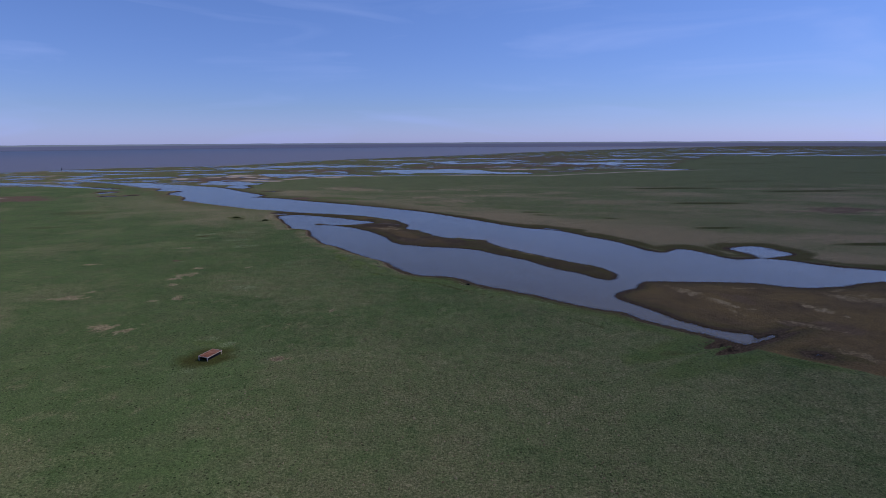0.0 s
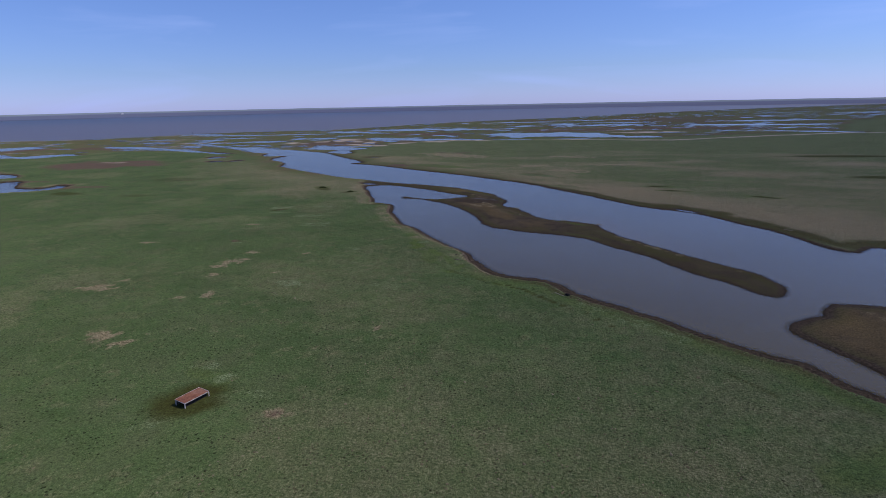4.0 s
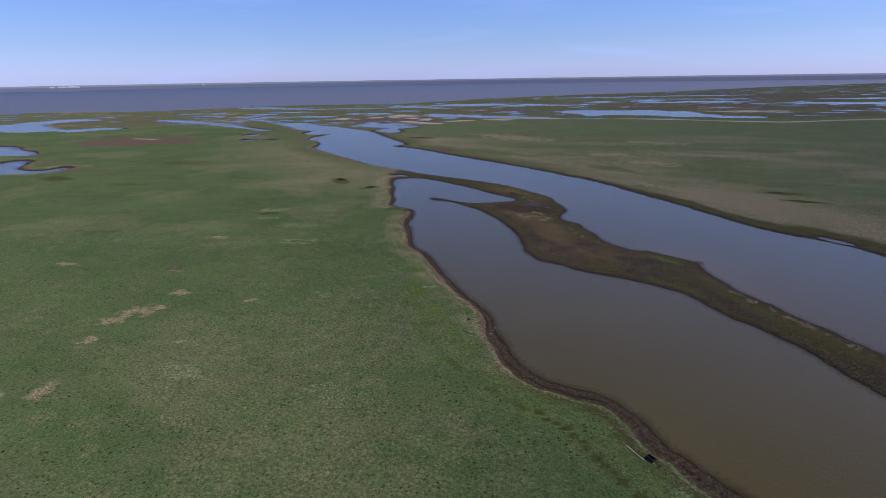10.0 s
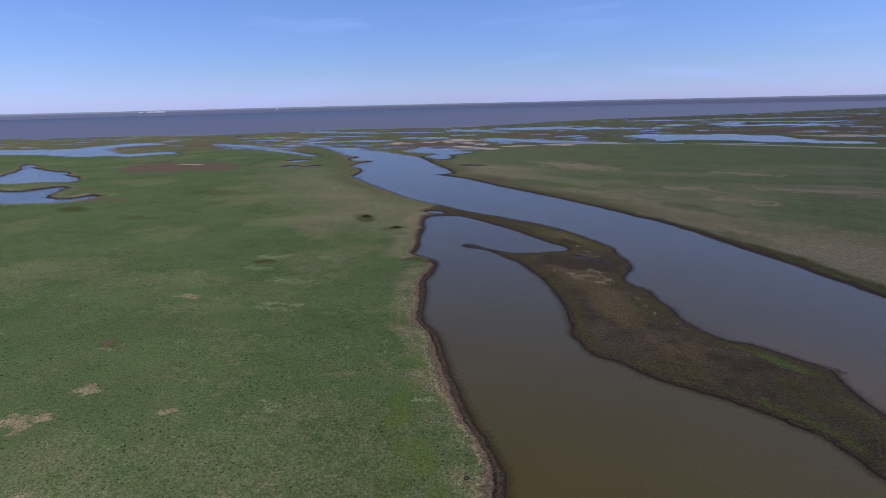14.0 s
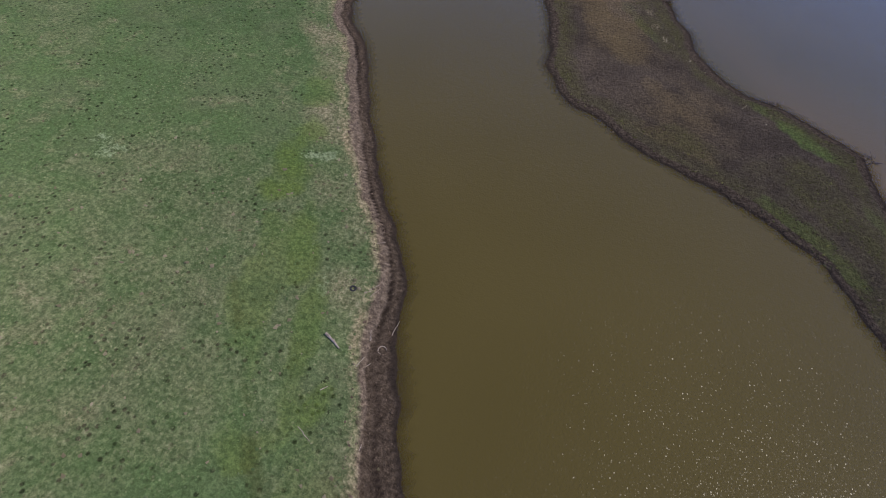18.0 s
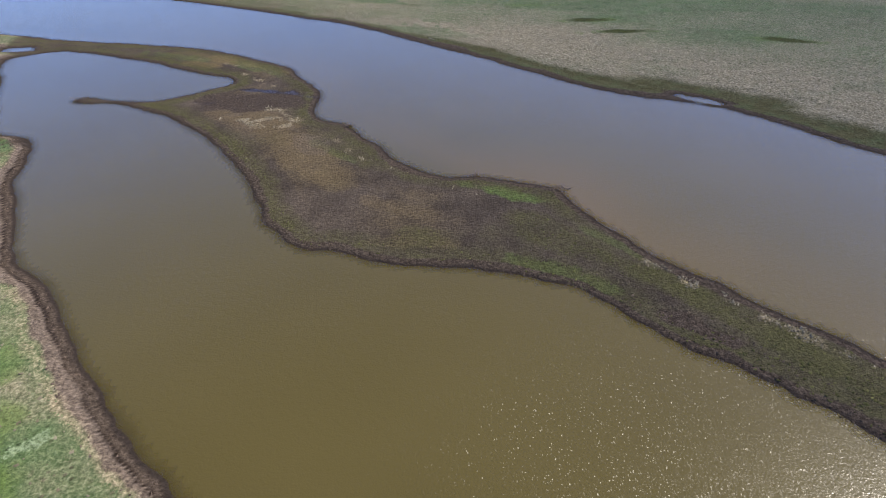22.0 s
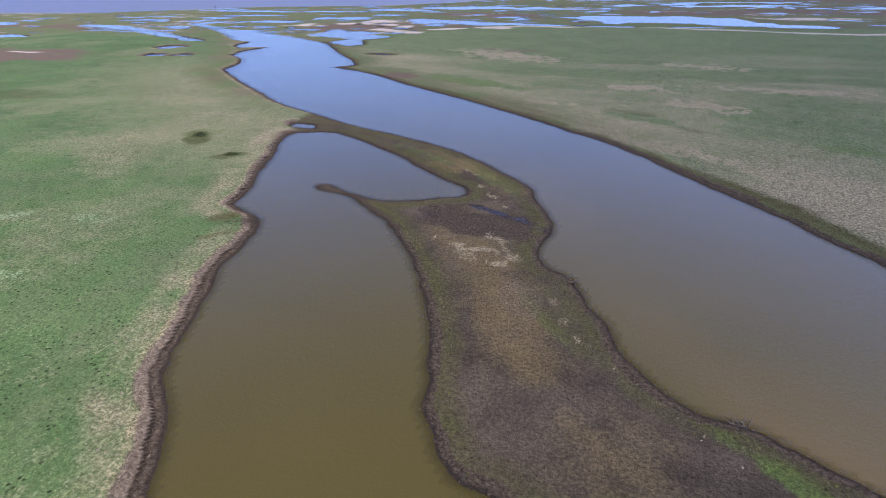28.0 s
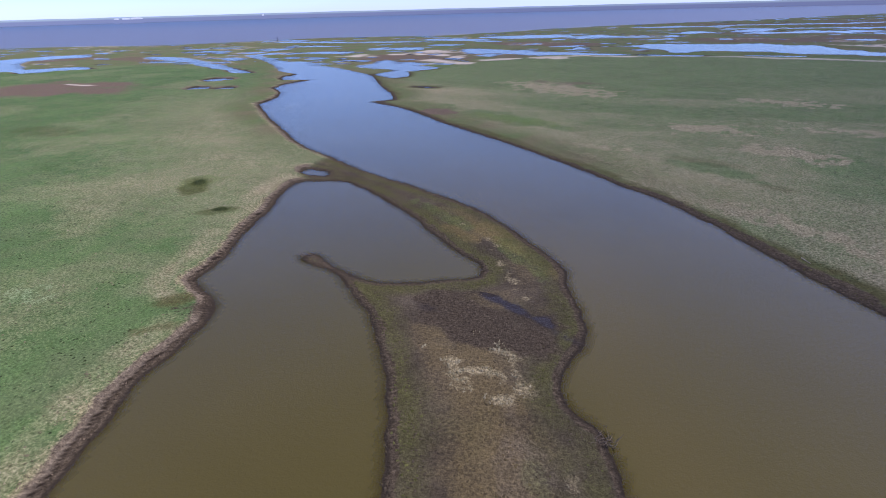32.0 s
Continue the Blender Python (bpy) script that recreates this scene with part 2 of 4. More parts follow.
EAST_GREEN = [(-158, 602, 19, 8, -31), (-106, 580, 37, 12, -18), (-82, 717, 26, 14, -44), (-84, 538, 16, 4, -35), (-7, 518, 15, 6, -30), (-30, 686, 26, 14, -3), (70, 530, 50, 14, -10), (110, 480, 40, 10, -15), (60, 640, 60, 12, 0)]

TRODDEN = [(-8.6, 232.6), (-6.8, 231.0), (-5.2, 230.2), (-3.4, 229.1), (-1.6, 227.6), (-0.2, 226.4), (1.0, 225.0), (2.8, 222.9), (4.2, 221.4), (5.6, 219.6), (7.0, 218.2), (9.5, 216.0), (12.0, 213.7), (15.5, 210), (19, 206), (23, 202)]

STICKS = [(7.2, 231.5, -35, 2.6), (8.4, 229.6, -50, 1.4), (14.6, 221.6, -40, 1.8), (16.2, 223.2, 20, 1.0), (6.6, 226.6, 10, 1.2)]
TABLE = np.random.RandomState(5).rand(256 * 256).astype(np.float32)


def value_noise(x, y):
    xf, yf = np.floor(x), np.floor(y)
    u, v = (x - xf).astype(np.float32), (y - yf).astype(np.float32)
    xi, yi = xf.astype(np.int32) & 255, yf.astype(np.int32) & 255
    u, v = u * u * (3 - 2 * u), v * v * (3 - 2 * v)
    i, j = xi * 256 + yi, ((xi + 1) & 255) * 256 + yi
    up = ((yi + 1) & 255) - yi
    low = TABLE[i] + u * (TABLE[j] - TABLE[i])
    i, j = i + up, j + up
    high = TABLE[i] + u * (TABLE[j] - TABLE[i])
    return low + v * (high - low)


def fbm(x, y, size, octaves=4):
    total, weight, amp = 0.0, 0.0, 1.0
    for k in range(octaves):
        s = size / 2.03 ** k
        c, n = math.cos(0.9 * k), math.sin(0.9 * k)
        total = total + amp * value_noise((c * x - n * y) / s + 17.3 * k, (n * x + c * y) / s + 41.7 * k)
        weight, amp = weight + amp, amp * 0.5
    return total / weight


def step(a, b, x):
    k = np.clip((x - a) / (b - a), 0, 1)
    return k * k * (3 - 2 * k)


def smooth_ring(points, closed=True):
    """A line through the points with one rounded point between each two."""
    p = np.array(points, float)
    q, a, b = np.roll(p, -1, 0), np.roll(p, 1, 0), np.roll(p, -2, 0)
    middle = (9 * (p + q) - a - b) / 16
    return np.stack([p, middle], 1).reshape(-1, 2)


def distance_to(ring, x, y, reach=1e9):
    """Signed metres to the ring's line, at most reach: negative inside. Worked out block by block of the grid."""
    out = np.full(x.shape, float(reach))
    p, q = ring, np.roll(ring, -1, 0)
    low, high = np.minimum(p, q), np.maximum(p, q)
    for r in range(0, x.shape[0], 64):
        for c in range(0, x.shape[1], 64):
            px, py = x[r:r + 64, c:c + 64], y[r:r + 64, c:c + 64]
            x0, x1, y0, y1 = px.min(), px.max(), py.min(), py.max()
            near = (low[:, 0] < x1 + reach) & (high[:, 0] > x0 - reach) & (low[:, 1] < y1 + reach) & (high[:, 1] > y0 - reach)
            across = (low[:, 1] <= y1) & (high[:, 1] >= y0) & (high[:, 0] >= x0) & (p[:, 1] != q[:, 1])
            best, inside = np.full(px.shape, float(reach) ** 2), np.zeros(px.shape, bool)
            for k in np.nonzero(near)[0]:
                ax, ay = p[k]
                dx, dy = q[k] - p[k]
                f = np.clip(((px - ax) * dx + (py - ay) * dy) / max(dx * dx + dy * dy, 1e-9), 0, 1)
                best = np.minimum(best, (px - ax - f * dx) ** 2 + (py - ay - f * dy) ** 2)
            for k in np.nonzero(across)[0]:
                (ax, ay), (bx, by) = p[k], q[k]
                inside ^= ((ay > py) != (by > py)) & (px < ax + (py - ay) * (bx - ax) / (by - ay))
            out[r:r + 64, c:c + 64] = np.where(inside, -1, 1) * np.sqrt(best)
    return out


RIVER = smooth_ring(BANK_MOUTH_TO_BAR + ISLE_EAST + ISLE_WEST + LAGOON + BANK_WEST + MUD_SPIT + BANK_EAST)
SEA, COVE = smooth_ring(COAST), smooth_ring(COVE_EAST)
POND_RINGS = [smooth_ring(r) for r in (POND_WEST, POND_NORTHWEST, SIDE_CHANNEL, SAND_LAGOON, LONG_POND, BROAD_POND)]
ISLE = smooth_ring(BANK_MOUTH_TO_BAR[20:] + ISLE_EAST + ISLE_WEST + LAGOON[:15] + [(-140, 462)])
EAST_LAND = np.array(BANK_EAST + [(-700, 1200), (3000, 3000), (3000, 240), (640, 240), (420, 236), (280, 240), (210, 248), (178, 273), (148, 282), (125, 294)], float)
MUD_LAND = np.array(MUD_SPIT[:18] + [(640, 20), (240, 60), (150, 105), (115, 131), (106, 139), (98.3, 144.5), (92.3, 151), (90, 158)], float)


def blob(x, y, cx, cy, a, b, turn=0.0, ragged=0.45, size=None):
    """1 in the middle of an uneven oval, 0 outside. x and y are a grid of rows and columns."""
    out, reach = np.zeros(x.shape), 2.2 * max(a, b)
    c0, c1 = np.searchsorted(x[0], (cx - reach, cx + reach))
    r0, r1 = np.searchsorted(y[:, 0], (cy - reach, cy + reach))
    if c1 > c0 and r1 > r0:
        px, py = x[r0:r1, c0:c1], y[r0:r1, c0:c1]
        c, n = math.cos(radians(turn)), math.sin(radians(turn))
        far = np.hypot(((px - cx) * c + (py - cy) * n) / a, (-(px - cx) * n + (py - cy) * c) / b)
        wob = fbm(px + 3 * cx, py, size or max(a, b) * 0.5, 3) - 0.5
        out[r0:r1, c0:c1] = np.where(far < 2.2, 1 - step(0.55, 1.15, far + 2 * ragged * wob), 0)
    return out


def plan(x, y):
    """All that the ground's shape and cover need, at each place."""
    wob = 1.6 * (fbm(x, y, 9.0, 4) - 0.5) + 1.1 * (fbm(x, y, 2.8, 3) - 0.5)
    river = distance_to(RIVER, x, y, 150.0) + wob
    far = 30 * (fbm(x, y, 90.0, 4) - 0.5)
    sea = distance_to(SEA, x, y) + far
    shore = np.minimum(river, sea)
    shore = np.minimum(shore, distance_to(COVE, x, y, 60.0) + wob)
    ragged = 26 * (fbm(x * 0.6, y * 1.1, 34.0, 5) - 0.5)
    for ring, less in zip(POND_RINGS, (0, 0, 2, -3, 4, 5)):
        shore = np.minimum(shore, distance_to(ring, x, y, 120.0) + less + ragged)
    for cx, cy, a, b, turn in PONDS_NEAR + PONDS_MIDDLE + PONDS_FAR:
        reach = 2.5 * max(a, b) + 30
        c0, c1 = np.searchsorted(x[0], (cx - reach, cx + reach))
        r0, r1 = np.searchsorted(y[:, 0], (cy - reach, cy + reach))
        if c1 > c0 and r1 > r0:
            px, py = x[r0:r1, c0:c1], y[r0:r1, c0:c1]
            c, n = math.cos(radians(turn)), math.sin(radians(turn))
            u, v = ((px - cx) * c + (py - cy) * n) / a, (-(px - cx) * n + (py - cy) * c) / b
            r = np.hypot(u, v)
            rough = 1.3 * (fbm(px * 0.7 + cx, py * 1.5, max(min(a, b) * 1.6, 3), 4) - 0.5)
            steepness = np.maximum(np.hypot(u / a, v / b) / np.maximum(r, 0.05), 1.0 / max(a, b))
            shore[r0:r1, c0:c1] = np.minimum(shore[r0:r1, c0:c1], np.clip((r - 1) / steepness + 1.3 * min(a, b) * rough * (r < 2), -30, 400))
    edge = np.interp(x, [p[0] for p in MARSH_EDGE], [p[1] for p in MARSH_EDGE])
    marsh = step(0, 90, y - edge + 60 * (fbm(x, y, 120.0, 3) - 0.5))
    wet = fbm(x * 0.5 - 0.15 * y, y * 1.0, 30.0, 5)
    patchy = fbm(x * 0.5, y, 260.0, 2)
    pool = (0.78 - 0.04 * step(200, 600, x) - 0.3 * (patchy - 0.5) - wet) * 100
    sliver = (0.715 - 0.22 * (fbm(x * 0.6 + 50, y, 190.0, 3) - 0.5) - fbm(x * 0.42 + 0.1 * y, y * 0.8 + 30, 15.0, 3)) * 45
    shore = np.where(marsh > 0.02, np.minimum(shore, np.minimum(pool, sliver) + (1 - marsh) * 60), shore)
    isle = distance_to(ISLE, x, y, 60.0)
    return dict(shore=shore, river=river, sea=sea, marsh=marsh, isle=isle, east=distance_to(EAST_LAND, x, y, 80.0), mudland=distance_to(MUD_LAND, x, y, 60.0))


def height(x, y, p):
    """Height of the ground over the water."""
    s = p["shore"]
    isle = 1 - step(-3, 3, p["isle"])
    east = 1 - step(-6, 6, p["east"])
    mudland = (1 - step(-1.2, 1.2, p["mudland"])) * (1 - isle)
    strip = (2.0 + 2.2 * (1 - step(240, 275, y))) * (0.75 + 0.5 * fbm(x, y, 14.0, 2))
    beach = np.clip(s / strip, 0, 1) * 0.38
    scarp = step(strip * 0.9, strip * 0.9 + 1.2, s) * 0.55
    z_west = beach + scarp
    z_low = 0.16 * np.clip(s / 1.6, 0, 1) + 0.32 * step(0.5, 9, s)
    z_east = 0.2 * np.clip(s / 2.5, 0, 1) + 0.75 * step(5, 16, s)
    low = np.maximum(isle, mudland)
    z = z_west * (1 - low) * (1 - east) + z_low * low + z_east * east * (1 - low)
    z = np.where(p["marsh"] > 0.3, np.clip(s * 0.02, 0, 0.5), z)
    z = np.where(s < 0, np.maximum(s * 0.14, -1.4), z)
    bumps = (fbm(x, y, 2.2, 2) - 0.5) * 0.28 + (fbm(x, y, 26.0, 3) - 0.5) * 0.5
    return z + bumps * step(0.5, 7, s) * (1 - 0.5 * isle) + (fbm(x, y, 1.7, 2) - 0.5) * 0.10 * step(0, 1.5, s)


# ---------------------------------------------------------------- materials
def material(name, rough=0.8, spec=0.3):
    m = bpy.data.materials.new(name)
    m.use_nodes = True
    b = m.node_tree.nodes["Principled BSDF"]
    b.inputs["Roughness"].default_value = rough
    b.inputs["Specular IOR Level"].default_value = spec
    return m, m.node_tree, b


def node(nt, kind, **inputs):
    n = nt.nodes.new("ShaderNode" + kind)
    for key, value in inputs.items():
        n.inputs[key.replace("_", " ")].default_value = value
    return n


def noise_node(nt, size, detail=4.0, rough=0.55, where=None):
    n = node(nt, "TexNoise", Scale=1.0 / size, Detail=detail, Roughness=rough)
    if where is None:
        where = nt.nodes.new("ShaderNodeNewGeometry").outputs["Position"]
    nt.links.new(where, n.inputs["Vector"])
    return n.outputs["Fac"]


def ramp(nt, value, a, b, low=0.0, high=1.0):
    n = node(nt, "MapRange", From_Min=a, From_Max=b, To_Min=low, To_Max=high)
    nt.links.new(value, n.inputs["Value"])
    return n.outputs["Result"]


def mix(nt, fac, a, b):
    n = nt.nodes.new("ShaderNodeMix")
    n.data_type = "RGBA"
    for key, value in (("Factor", fac), ("A", a), ("B", b)):
        if isinstance(value, (tuple, float)):
            n.inputs[key].default_value = (*value, 1) if isinstance(value, tuple) else value
        else:
            nt.links.new(value, n.inputs[key])
    return n.outputs["Result"]


def maths(nt, op, a, b):
    n = nt.nodes.new("ShaderNodeMath")
    n.operation = op
    for k, value in enumerate((a, b)):
        if isinstance(value, float):
            n.inputs[k].default_value = value
        else:
            nt.links.new(value, n.inputs[k])
    return n.outputs["Value"]


def attribute(nt, name):
    n = nt.nodes.new("ShaderNodeAttribute")
    n.attribute_name = name
    return n.outputs["Fac"]


def bump(nt, bsdf, value, strength, distance):
    n = node(nt, "Bump", Strength=strength, Distance=distance)
    nt.links.new(value, n.inputs["Height"])
    nt.links.new(n.outputs["Normal"], bsdf.inputs["Normal"])


def broken(nt, mask, grain, spread=0.5, soft=0.15):
    """A mask whose edge is broken up by a grain."""
    g = maths(nt, "MULTIPLY", maths(nt, "SUBTRACT", grain, 0.5), spread)
    return maths(nt, "MULTIPLY", ramp(nt, maths(nt, "ADD", mask, g), 0.5 - soft, 0.5 + soft), ramp(nt, mask, 0.02, 0.15))


# ground: meadow, straw, island brown, mud, sand, by the covers that the plan lays out
MAT_GROUND, nt, bsdf = material("meadow_and_mud", 0.95, 0.03)
wide, mid, fine, grit = noise_node(nt, 38.0, 5), noise_node(nt, 4.5, 4), noise_node(nt, 0.55, 3, 0.75), noise_node(nt, 0.20, 2, 0.7)
green = mix(nt, ramp(nt, wide, 0.35, 0.65), (0.065, 0.104, 0.037), (0.091, 0.136, 0.049))
green = mix(nt, ramp(nt, mid, 0.42, 0.7, 0, 0.5), green, (0.100, 0.128, 0.056))
green = mix(nt, ramp(nt, noise_node(nt, 13.0, 5), 0.46, 0.66, 0, 0.55), green, (0.106, 0.120, 0.058))
# trodden pits, painted dark with no hollow, and pale blades in the turf
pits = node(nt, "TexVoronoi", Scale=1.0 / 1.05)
blades = node(nt, "TexVoronoi", Scale=1.0 / 0.62)
for n in (pits, blades):
    nt.links.new(nt.nodes.new("ShaderNodeNewGeometry").outputs["Position"], n.inputs["Vector"])
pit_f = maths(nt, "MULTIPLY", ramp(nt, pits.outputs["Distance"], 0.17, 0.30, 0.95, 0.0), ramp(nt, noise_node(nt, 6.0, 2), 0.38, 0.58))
blade_f = maths(nt, "MULTIPLY", ramp(nt, blades.outputs["Distance"], 0.12, 0.30, 0.8, 0.0), ramp(nt, noise_node(nt, 11.0, 3), 0.42, 0.62))
green = mix(nt, blade_f, green, (0.205, 0.215, 0.105))
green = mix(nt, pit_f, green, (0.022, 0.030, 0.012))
straw_c = mix(nt, ramp(nt, fine, 0.35, 0.65), (0.152, 0.128, 0.068), (0.300, 0.246, 0.150))
col = mix(nt, broken(nt, attribute(nt, "straw"), maths(nt, "ADD", maths(nt, "MULTIPLY", mid, 0.5), maths(nt, "MULTIPLY", fine, 0.5)), 0.9, 0.42), green, straw_c)
isle_c = mix(nt, ramp(nt, noise_node(nt, 9.0, 4), 0.35, 0.65), (0.057, 0.043, 0.029), (0.093, 0.070, 0.047))
col = mix(nt, attribute(nt, "isle"), col, isle_c)
grain = maths(nt, "ADD", maths(nt, "MULTIPLY", mid, 0.45), maths(nt, "MULTIPLY", fine, 0.55))
col = mix(nt, broken(nt, attribute(nt, "tan"), grain, 1.6, 0.6), col, (0.158, 0.112, 0.048))
col = mix(nt, broken(nt, attribute(nt, "lush"), grain, 1.6, 0.6), col, (0.090, 0.130, 0.029))
col = mix(nt, broken(nt, attribute(nt, "fringe"), fine, 2.6, 0.3), col, (0.175, 0.215, 0.110))
salt_c = mix(nt, ramp(nt, noise_node(nt, 30.0, 5), 0.38, 0.62), (0.098, 0.120, 0.046), (0.132, 0.112, 0.060))
col = mix(nt, broken(nt, attribute(nt, "salting"), wide, 0.8, 0.4), col, salt_c)
col = mix(nt, broken(nt, attribute(nt, "olive"), mid, 1.3, 0.5), col, (0.074, 0.066, 0.026))
col = mix(nt, broken(nt, attribute(nt, "dark"), mid, 0.8, 0.5), col, (0.052, 0.055, 0.015))
col = mix(nt, broken(nt, attribute(nt, "earth"), mid, 1.0, 0.4), col, (0.128, 0.088, 0.062))
col = mix(nt, broken(nt, attribute(nt, "sand"), mid, 1.2, 0.35), col, (0.42, 0.34, 0.27))
col = mix(nt, broken(nt, attribute(nt, "litter"), mid, 0.8, 0.3), col, mix(nt, ramp(nt, fine, 0.3, 0.7), (0.092, 0.068, 0.047), (0.178, 0.134, 0.092)))
col = mix(nt, broken(nt, attribute(nt, "rim"), fine, 0.9, 0.4), col, mix(nt, ramp(nt, fine, 0.35, 0.65), (0.170, 0.130, 0.072), (0.325, 0.258, 0.150)))
mud_c = mix(nt, ramp(nt, fine, 0.3, 0.7), (0.042, 0.030, 0.020), (0.092, 0.067, 0.044))
mud_c = mix(nt, ramp(nt, attribute(nt, "wet"), 0.1, 0.7), mud_c, (0.034, 0.025, 0.018))
mud_c = mix(nt, attribute(nt, "puddle"), mud_c, (0.036, 0.027, 0.026))
mud_f = broken(nt, attribute(nt, "mud"), mid, 0.5)
col = mix(nt, mud_f, col, mud_c)
# bank seams painted near black: shade below the lip, and damp
col = mix(nt, broken(nt, attribute(nt, "undercut_shade"), fine, 0.7, 0.3), col, (0.024, 0.017, 0.012))
shade = ramp(nt, fine, 0.28, 0.72, 0.58, 1.42)
shade = maths(nt, "MULTIPLY", shade, ramp(nt, grit, 0.25, 0.75, 0.8, 1.2))
tone = nt.nodes.new("ShaderNodeVectorMath")
tone.operation = "SCALE"
nt.links.new(col, tone.inputs[0])
nt.links.new(shade, tone.inputs["Scale"])
nt.links.new(tone.outputs["Vector"], bsdf.inputs["Base Color"])
nt.links.new(ramp(nt, attribute(nt, "puddle"), 0.1, 0.9, 0.92, 0.45), bsdf.inputs["Roughness"])
nt.links.new(ramp(nt, attribute(nt, "puddle"), 0.1, 0.9, 0.03, 0.09), bsdf.inputs["Specular IOR Level"])
bump(nt, bsdf, maths(nt, "ADD", fine, maths(nt, "MULTIPLY", grit, 0.4)), 1.0, 0.30)
bsdf.inputs["Diffuse Roughness"].default_value = 1.0

# water: turbid and brown where one looks into it, mirror of the sky where one looks along it
MAT_WATER, nt, bsdf = material("turbid_water", 0.06, 0.36)
bsdf.inputs["IOR"].default_value = 1.33
deep = mix(nt, ramp(nt, noise_node(nt, 60.0, 3), 0.35, 0.65), (0.071, 0.052, 0.009), (0.080, 0.059, 0.012))
deep = mix(nt, attribute(nt, "shoal"), deep, (0.098, 0.066, 0.017))
# the sky's blue on distant water painted into the sea's base colour
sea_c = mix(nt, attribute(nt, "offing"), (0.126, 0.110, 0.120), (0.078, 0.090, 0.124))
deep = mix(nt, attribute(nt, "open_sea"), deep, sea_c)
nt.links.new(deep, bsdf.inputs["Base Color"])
nt.links.new(ramp(nt, attribute(nt, "edge"), 0, 1, 0.35, 1.0), bsdf.inputs["Alpha"])
nt.links.new(ramp(nt, attribute(nt, "open_sea"), 0, 1, 0.19, 0.5), bsdf.inputs["Roughness"])
ripple = maths(nt, "ADD", noise_node(nt, 0.9, 3, 0.6), maths(nt, "MULTIPLY", noise_node(nt, 0.30, 2, 0.6), 0.8))
calm = ramp(nt, noise_node(nt, 45.0, 3), 0.3, 0.7, 0.6, 1.0)
dash = node(nt, "Mapping", Rotation=(0.0, 0.0, 0.6), Scale=(1.0, 0.85, 1.0))
nt.links.new(nt.nodes.new("ShaderNodeNewGeometry").outputs["Position"], dash.inputs["Vector"])
bump(nt, bsdf, maths(nt, "MULTIPLY", ripple, calm), 1.0, 0.045)
# wavelets: small facets, most of them nearly level, a few steep
facet = node(nt, "TexVoronoi", Scale=1.0 / 0.105)
nt.links.new(dash.outputs["Vector"], facet.inputs["Vector"])
split = nt.nodes.new("ShaderNodeSeparateColor")
nt.links.new(facet.outputs["Color"], split.inputs["Color"])
steep = maths(nt, "MULTIPLY", maths(nt, "MULTIPLY", maths(nt, "POWER", split.outputs["Blue"], 0.8), 0.80), calm)
tilt = nt.nodes.new("ShaderNodeCombineXYZ")
tilt.inputs["Z"].default_value = 1.0
for key, axis in (("Red", "X"), ("Green", "Y")):
    nt.links.new(maths(nt, "MULTIPLY", maths(nt, "SUBTRACT", split.outputs[key], 0.5), steep), tilt.inputs[axis])
unit = nt.nodes.new("ShaderNodeVectorMath")
unit.operation = "NORMALIZE"
nt.links.new(tilt.outputs["Vector"], unit.inputs[0])
nt.links.new(unit.outputs["Vector"], bsdf.inputs["Coat Normal"])
bsdf.inputs["Coat Weight"].default_value = 0.24
bsdf.inputs["Coat Roughness"].default_value = 0.26
bsdf.inputs["Coat IOR"].default_value = 1.33


def leaf_material(name, low, high, rough=0.8, tints=()):
    m, t, b = material(name, rough, 0.03)
    b.inputs["Diffuse Roughness"].default_value = 1.0
    g = t.nodes.new("ShaderNodeNewGeometry")
    c = mix(t, g.outputs["Random Per Island"], low, high)
    c = mix(t, ramp(t, noise_node(t, 7.0, 3), 0.35, 0.65, 0, 0.5), c, tuple(0.8 * v for v in low))
    for key, colour in tints:
        c = mix(t, maths(t, "MULTIPLY", attribute(t, key), ramp(t, g.outputs["Random Per Island"], 0.0, 1.0, 0.2, 1.0)), c, colour)
    t.links.new(c, b.inputs["Base Color"])
    return m


MAT_TUFT = leaf_material("green_tufts", (0.054, 0.090, 0.031), (0.153, 0.190, 0.082), tints=(("straw", (0.24, 0.205, 0.13)), ("lush", (0.085, 0.145, 0.03)), ("fringe", (0.19, 0.235, 0.125))))
MAT_STRAW = leaf_material("straw_tufts", (0.12, 0.102, 0.058), (0.255, 0.218, 0.138))
MAT_REED = leaf_material("reed_litter", (0.15, 0.125, 0.075), (0.34, 0.285, 0.185))
MAT_EAST = leaf_material("bleached_tussocks", (0.190, 0.163, 0.092), (0.325, 0.275, 0.168))
MAT_BELT = leaf_material("sedge_belt", (0.055, 0.047, 0.018), (0.115, 0.096, 0.037))
MAT_TUSSOCK = leaf_material("brown_tussocks", (0.054, 0.041, 0.027), (0.094, 0.071, 0.047), tints=(("tan", (0.164, 0.115, 0.042)), ("lush", (0.112, 0.118, 0.035)), ("rim", (0.31, 0.240, 0.135))))
MAT_OLIVE = leaf_material("olive_tussocks", (0.058, 0.056, 0.018), (0.122, 0.116, 0.040), tints=(("tan", (0.165, 0.122, 0.042)), ("lush", (0.128, 0.134, 0.036)), ("rim", (0.29, 0.230, 0.125))))
# distance haze painted as blue-grey colour plus a faint glow, paler at the top
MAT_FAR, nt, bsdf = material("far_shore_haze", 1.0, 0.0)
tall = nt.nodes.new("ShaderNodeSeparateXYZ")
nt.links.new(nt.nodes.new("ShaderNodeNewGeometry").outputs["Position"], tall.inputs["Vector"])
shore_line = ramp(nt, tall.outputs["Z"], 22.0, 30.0)
